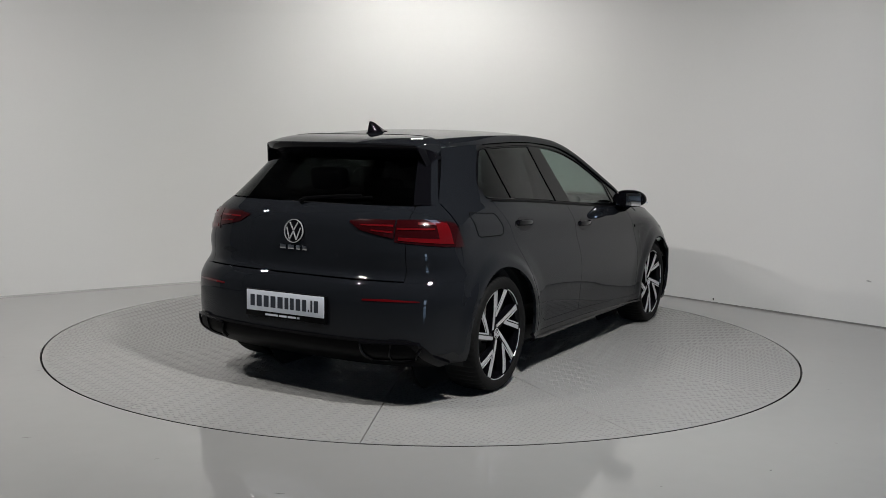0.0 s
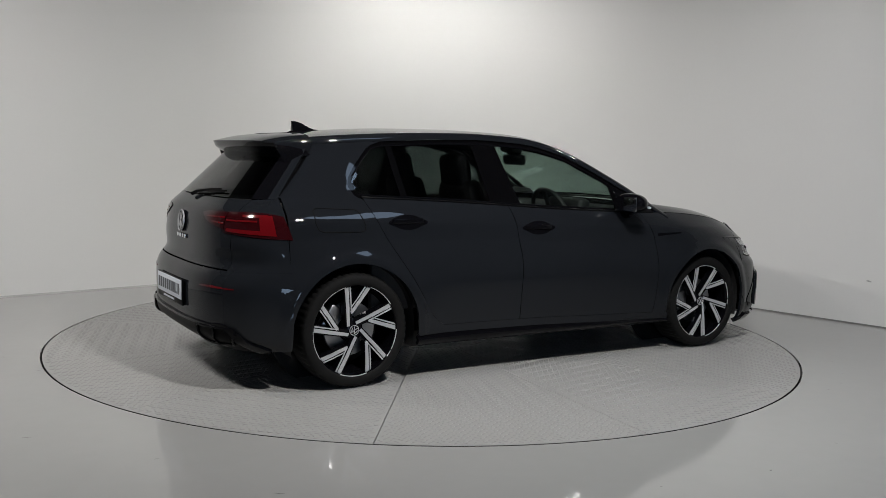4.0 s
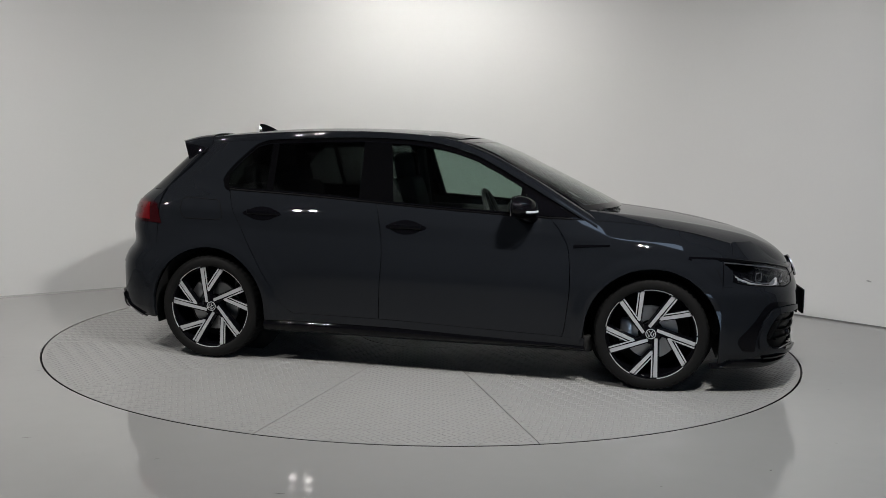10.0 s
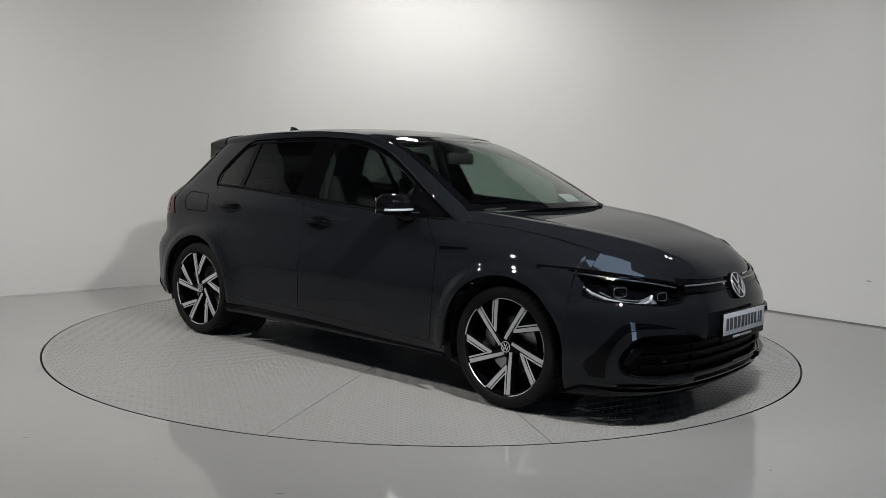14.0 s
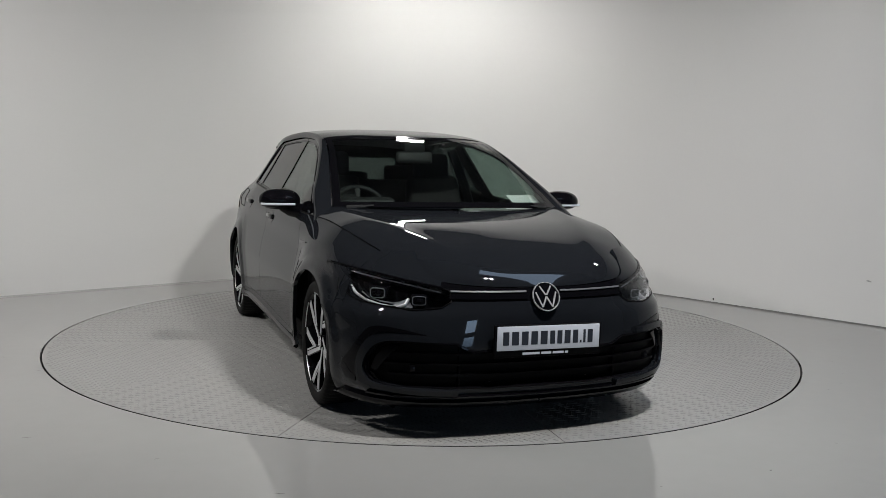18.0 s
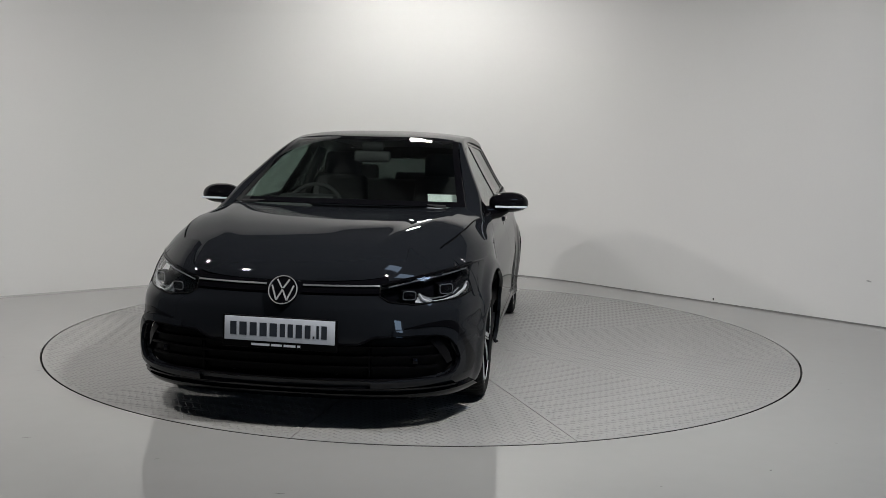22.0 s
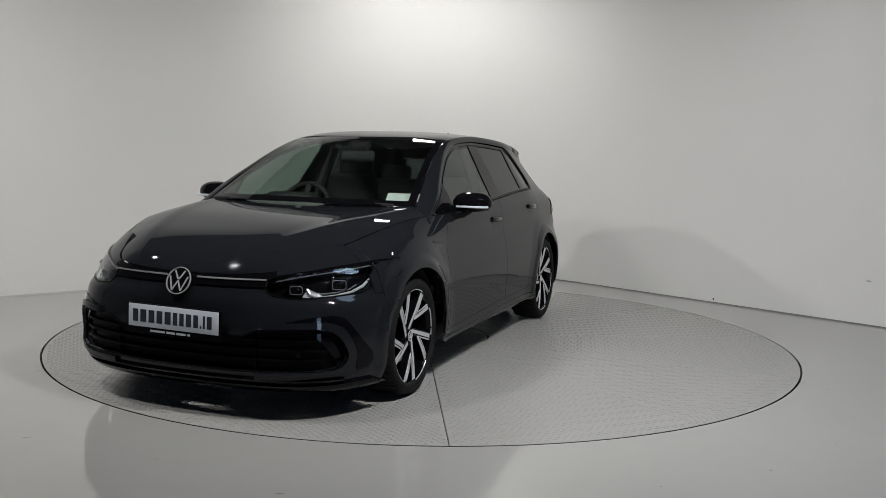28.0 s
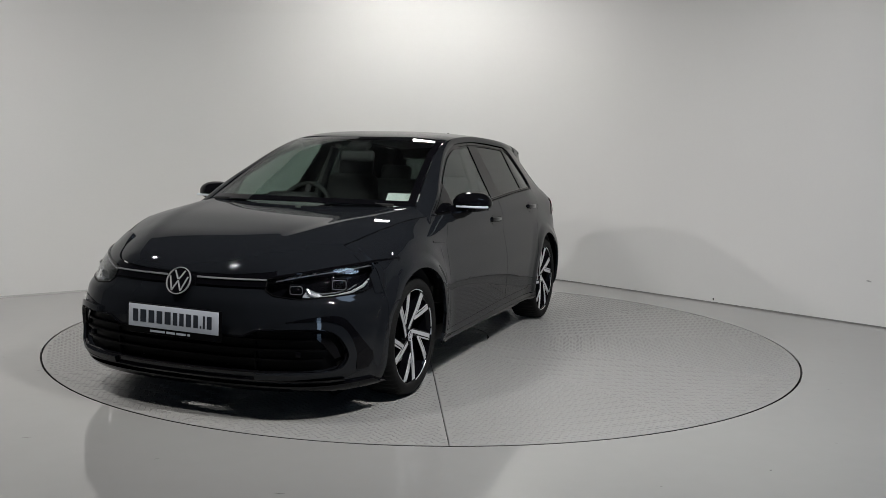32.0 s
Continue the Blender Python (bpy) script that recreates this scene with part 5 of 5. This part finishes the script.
def build_mirror(s):
    root = new("door_mirror")
    root.parent = car
    tagged(root, "gloss black door mirror with a silver indicator strip")
    bm = bmesh.new()
    bmesh.ops.create_uvsphere(bm, u_segments=28, v_segments=16, radius=1)
    for v in bm.verts:
        x, y, z = v.co
        # blunt glass side to the rear, rounded to the front
        fx = 0.108 * x if x > 0 else 0.066 * max(x, -0.62)
        sq = 1 - 0.10 * abs(y) ** 3
        v.co = Vector((fx * (1 - 0.15 * y), 0.120 * (abs(y) ** 0.8) * (1 if y > 0 else -1), 0.069 * (abs(z) ** 0.85) * (1 if z > 0 else -1) * sq ))
        if v.co.z < 0:
            v.co.z *= 0.85 - 0.15 * (y * 0.5 + 0.5)
    m = pose(0.565, 0.908 * s, 0.994, 0, 0, -6 * s)
    for v in bm.verts:
        v.co.y *= s
    if s < 0:
        bmesh.ops.reverse_faces(bm, faces=bm.faces)
    h = part("mirror_housing", bm, GLOSS, root, "", 60)
    h.matrix_basis = m
    pts = [Vector((0.088 * math.sin(a) ** 0.5 * 1.22, (0.126 * -math.cos(a)) * s * 0.93, -0.018)) for a in np.linspace(1.0, 2.95, 14)]
    ind = part("indicator", tube(pts, 0.0065, 6), PLATE, root, "pale indicator strip")
    ind.matrix_basis = m
    bm = bmesh.new()
    box(bm, (0.006, 0.175, 0.088), pose(-0.0385, 0, 0.002), 0.003)
    g = part("mirror_glass", bm, CHROME, root)
    g.matrix_basis = m
    part("mirror_arm", tube([(0.580, 0.89 * s, 0.962), (0.605, 0.850 * s, 0.942), (0.635, 0.770 * s, 0.934)], lambda u: 0.032 + 0.014 * u, 12), GLOSS, root)


def build_cabin():
    def seat(x, y):
        root = new("front_seat")
        root.parent = car
        tagged(root, "charcoal front seat with an integrated headrest")
        bm = bmesh.new()
        box(bm, (0.50, 0.50, 0.16), pose(x + 0.1, y, 0.50), 0.05, 3)
        part("seat_cushion", bm, CABIN, root)
        bm = bmesh.new()
        vs = box(bm, (0.13, 0.48, 0.62), None, 0.05, 3)
        for v in bm.verts:
            if v.co.z > 0.12:
                v.co.y *= 0.80
        bmesh.ops.transform(bm, matrix=pose(x - 0.20, y, 0.82, 0, -16, 0), verts=bm.verts)
        part("seat_back", bm, CABIN, root)
        bm = bmesh.new()
        box(bm, (0.10, 0.27, 0.20), pose(x - 0.315, y, 1.185, 0, -10, 0), 0.045, 3)
        part("headrest", bm, CABIN, root)
    seat(-0.10, 0.37)
    seat(-0.10, -0.37)
    bench = new("rear_bench")
    bench.parent = car
    bm = bmesh.new()
    box(bm, (0.48, 1.24, 0.18), pose(-0.78, 0, 0.52), 0.05, 3)
    part("bench_cushion", bm, CABIN, bench)
    bm = bmesh.new()
    box(bm, (0.14, 1.24, 0.56), pose(-1.10, 0, 0.80, 0, -18, 0), 0.05, 3)
    part("bench_back", bm, CABIN, bench)
    for y in (-0.40, 0.0, 0.40):
        bm = bmesh.new()
        box(bm, (0.09, 0.26, 0.14 if y else 0.10), pose(-1.205, y, 1.115 if y else 1.08, 0, -14, 0), 0.035, 3)
        part("headrest", bm, CABIN, bench)
    bm = bmesh.new()
    box(bm, (0.52, 1.42, 0.24), pose(0.70, 0, 0.835), 0.07, 3)
    part("dashboard", bm, DASH, car)
    bm = bmesh.new()
    box(bm, (0.10, 0.36, 0.09), pose(0.50, -0.37, 0.965, 0, 10, 0), 0.03, 3)
    part("instrument_hood", bm, DASH, car)
    bm = tube([(0.0, 0.185 * math.cos(a), 0.185 * math.sin(a)) for a in np.linspace(0, 2 * math.pi, 32, endpoint=False)], 0.015, 8, True)
    wheel = part("steering_wheel", bm, DASH, car)
    wheel.matrix_basis = pose(0.36, -0.37, 0.895, 0, -24, 0)
    for a in (90, 210, 330):
        bm = bmesh.new()
        box(bm, (0.02, 0.17, 0.035), pose(0, 0, 0, a, 0, 0) @ pose(0, 0.09, 0), 0.006)
        part("wheel_spoke", bm, DASH, wheel)
    bm = bmesh.new()
    box(bm, (0.05, 0.13, 0.10), None, 0.03, 3)
    part("wheel_centre", bm, DASH, wheel)
    bm = bmesh.new()
    box(bm, (0.04, 0.24, 0.075), pose(0.30, 0.0, 1.255, 0, -8, 0), 0.02, 3)
    part("rear_view_mirror", bm, DASH, car)
    bm = bmesh.new()
    box(bm, (0.10, 0.14, 0.05), pose(0.27, 0, 1.325, 0, 18, 0), 0.015)
    part("sensor_cover", bm, DASH, car)
    for s in (1, -1):
        bm = bmesh.new()
        box(bm, (1.95, 0.05, 0.52), pose(-0.22, 0.755 * s, 0.66), 0.02)
        part("door_lining", bm, DASH, car)
        bm = tube([(-0.30, 0.66 * s, 0.86), (-0.32, 0.585 * s, 1.10), (-0.33, 0.50 * s, 1.31)], 0.035, 8)
        part("inner_pillar", bm, DASH, car)
    bm = bmesh.new()
    box(bm, (0.30, 1.2, 0.02), pose(-1.42, 0, 0.97), 0.005)
    part("parcel_shelf", bm, DASH, car)
    def liner(U, V):
        y1, z1 = roof_edge(U)
        return U, (y1 - 0.01) * V, z1 + (pch(U, ROOF_MID) - z1) * (1 - np.abs(V) ** 2.2) - 0.032
    panel("headlining", liner, np.linspace(-1.50, 0.10, 12), np.linspace(-1, 1, 13), DASH, t=0.006)
    # paper slip in the lower corner of the screen
    p = Vector((0.775, 0.545, 1.020))
    bm = bmesh.new()
    box(bm, (0.205, 0.085, 0.001))
    slip = part("paper_slip", bm, PAPER, car, "white paper slip behind the windscreen", 0)
    slip.matrix_basis = Matrix.Translation(p) @ Matrix(((0.22, -0.86, 0.46, 0), (-0.97, -0.17, 0.14, 0), (-0.04, 0.48, 0.87, 0), (0, 0, 0, 1))).to_quaternion().to_matrix().to_4x4()
    bm = bmesh.new()
    box(bm, (0.10, 0.006, 0.001), pose(0.01, 0.022, 0.0012))
    line = part("printed_line", bm, INK, slip, "", 0)


def build_roof_details():
    # fin aerial
    bm = bmesh.new()
    prof = []
    for k in range(12):
        u = k / 11
        prof.append((-1.360 + 0.185 * u, 0.068 * (0.5 + 0.5 * math.cos(math.pi * u)) ** 0.9 + 0.002, 0.032 * math.sin(math.pi * min(1, 0.15 + u * 0.85)) + 0.003))
    zb = lambda x: float(pch(x, ROOF_MID)) - 0.004
    rows = []
    for x, h, w in prof:
        rows.append([bm.verts.new((x, -w, zb(x))), bm.verts.new((x - 0.0, -w * 0.45, zb(x) + h * 0.75)), bm.verts.new((x - 0.004, 0, zb(x) + h)), bm.verts.new((x, w * 0.45, zb(x) + h * 0.75)), bm.verts.new((x, w, zb(x)))])
    for a, b in zip(rows, rows[1:]):
        for k in range(4):
            bm.faces.new((a[k], a[k + 1], b[k + 1], b[k]))
    bm.faces.new(rows[0])
    bmesh.ops.recalc_face_normals(bm, faces=bm.faces)
    fin = part("fin_aerial", bm, GLOSS, car, "gloss black shark fin aerial")
    bm = bmesh.new()
    bmesh.ops.create_uvsphere(bm, u_segments=20, v_segments=10, radius=1)
    base = part("aerial_base", bm, GLOSS, fin)
    base.matrix_basis = pose(-1.275, 0, zb(-1.275) - 0.004, 0, -3.5, 0) @ Matrix.Diagonal((0.115, 0.034, 0.020, 1))
    # wipers at the foot of the screen
    for y0, y1 in ((-0.62, -0.02), (0.02, 0.58)):
        pts = [(1.05 - 0.16 * abs(y) ** 1.8 + 0.012, y, 0.982 - 0.035 * abs(y) ** 2 + 0.014) for y in np.linspace(y0, y1, 8)]
        part("front_wiper", tube(pts, 0.009, 6), TRIM, car)
    # fuel flap on the right rear wing
    flank_fn = lambda x, z: (x, side_y(x, z), z)
    loop = [(-1.540, 0.965), (-1.525, 0.978), (-1.300, 0.968), (-1.282, 0.955), (-1.252, 0.885), (-1.258, 0.858), (-1.285, 0.850), (-1.490, 0.852), (-1.520, 0.862), (-1.538, 0.90)]
    line_on("fuel_flap_gap", flank_fn, loop, 0.0028, GAP, 0.0, closed=True, mirror=-1)


build_front_details()
build_rear_details()
for flank in (1, -1):
    build_side_details(flank)
build_cabin()
build_roof_details()


# ---- what moves ----
def heading(t):
    """The turn of the table in degrees: steady, then easing to a stop."""
    a, w, t1, t2 = 58.66, -7.151, 23.6, 24.2
    if t <= t1:
        return a + w * t
    u = min(t, t2) - t1
    return a + w * (t1 + u - u * u / (2 * (t2 - t1)))


def motions():
    times = [float(k) for k in range(0, 24)] + [23.3, 23.6, 23.7, 23.8, 23.9, 24.0, 24.1, 24.2, 24.6, 26.0, 29.0, 32.0]
    walk(turntable, [(t, pose(0, 0, 0, 0, 0, heading(t))) for t in times])
    walk(car, [(t, pose(0, 0, 0, 0, 0, heading(t)) @ pose(0.2254, -0.2893, 0)) for t in times])


motions()
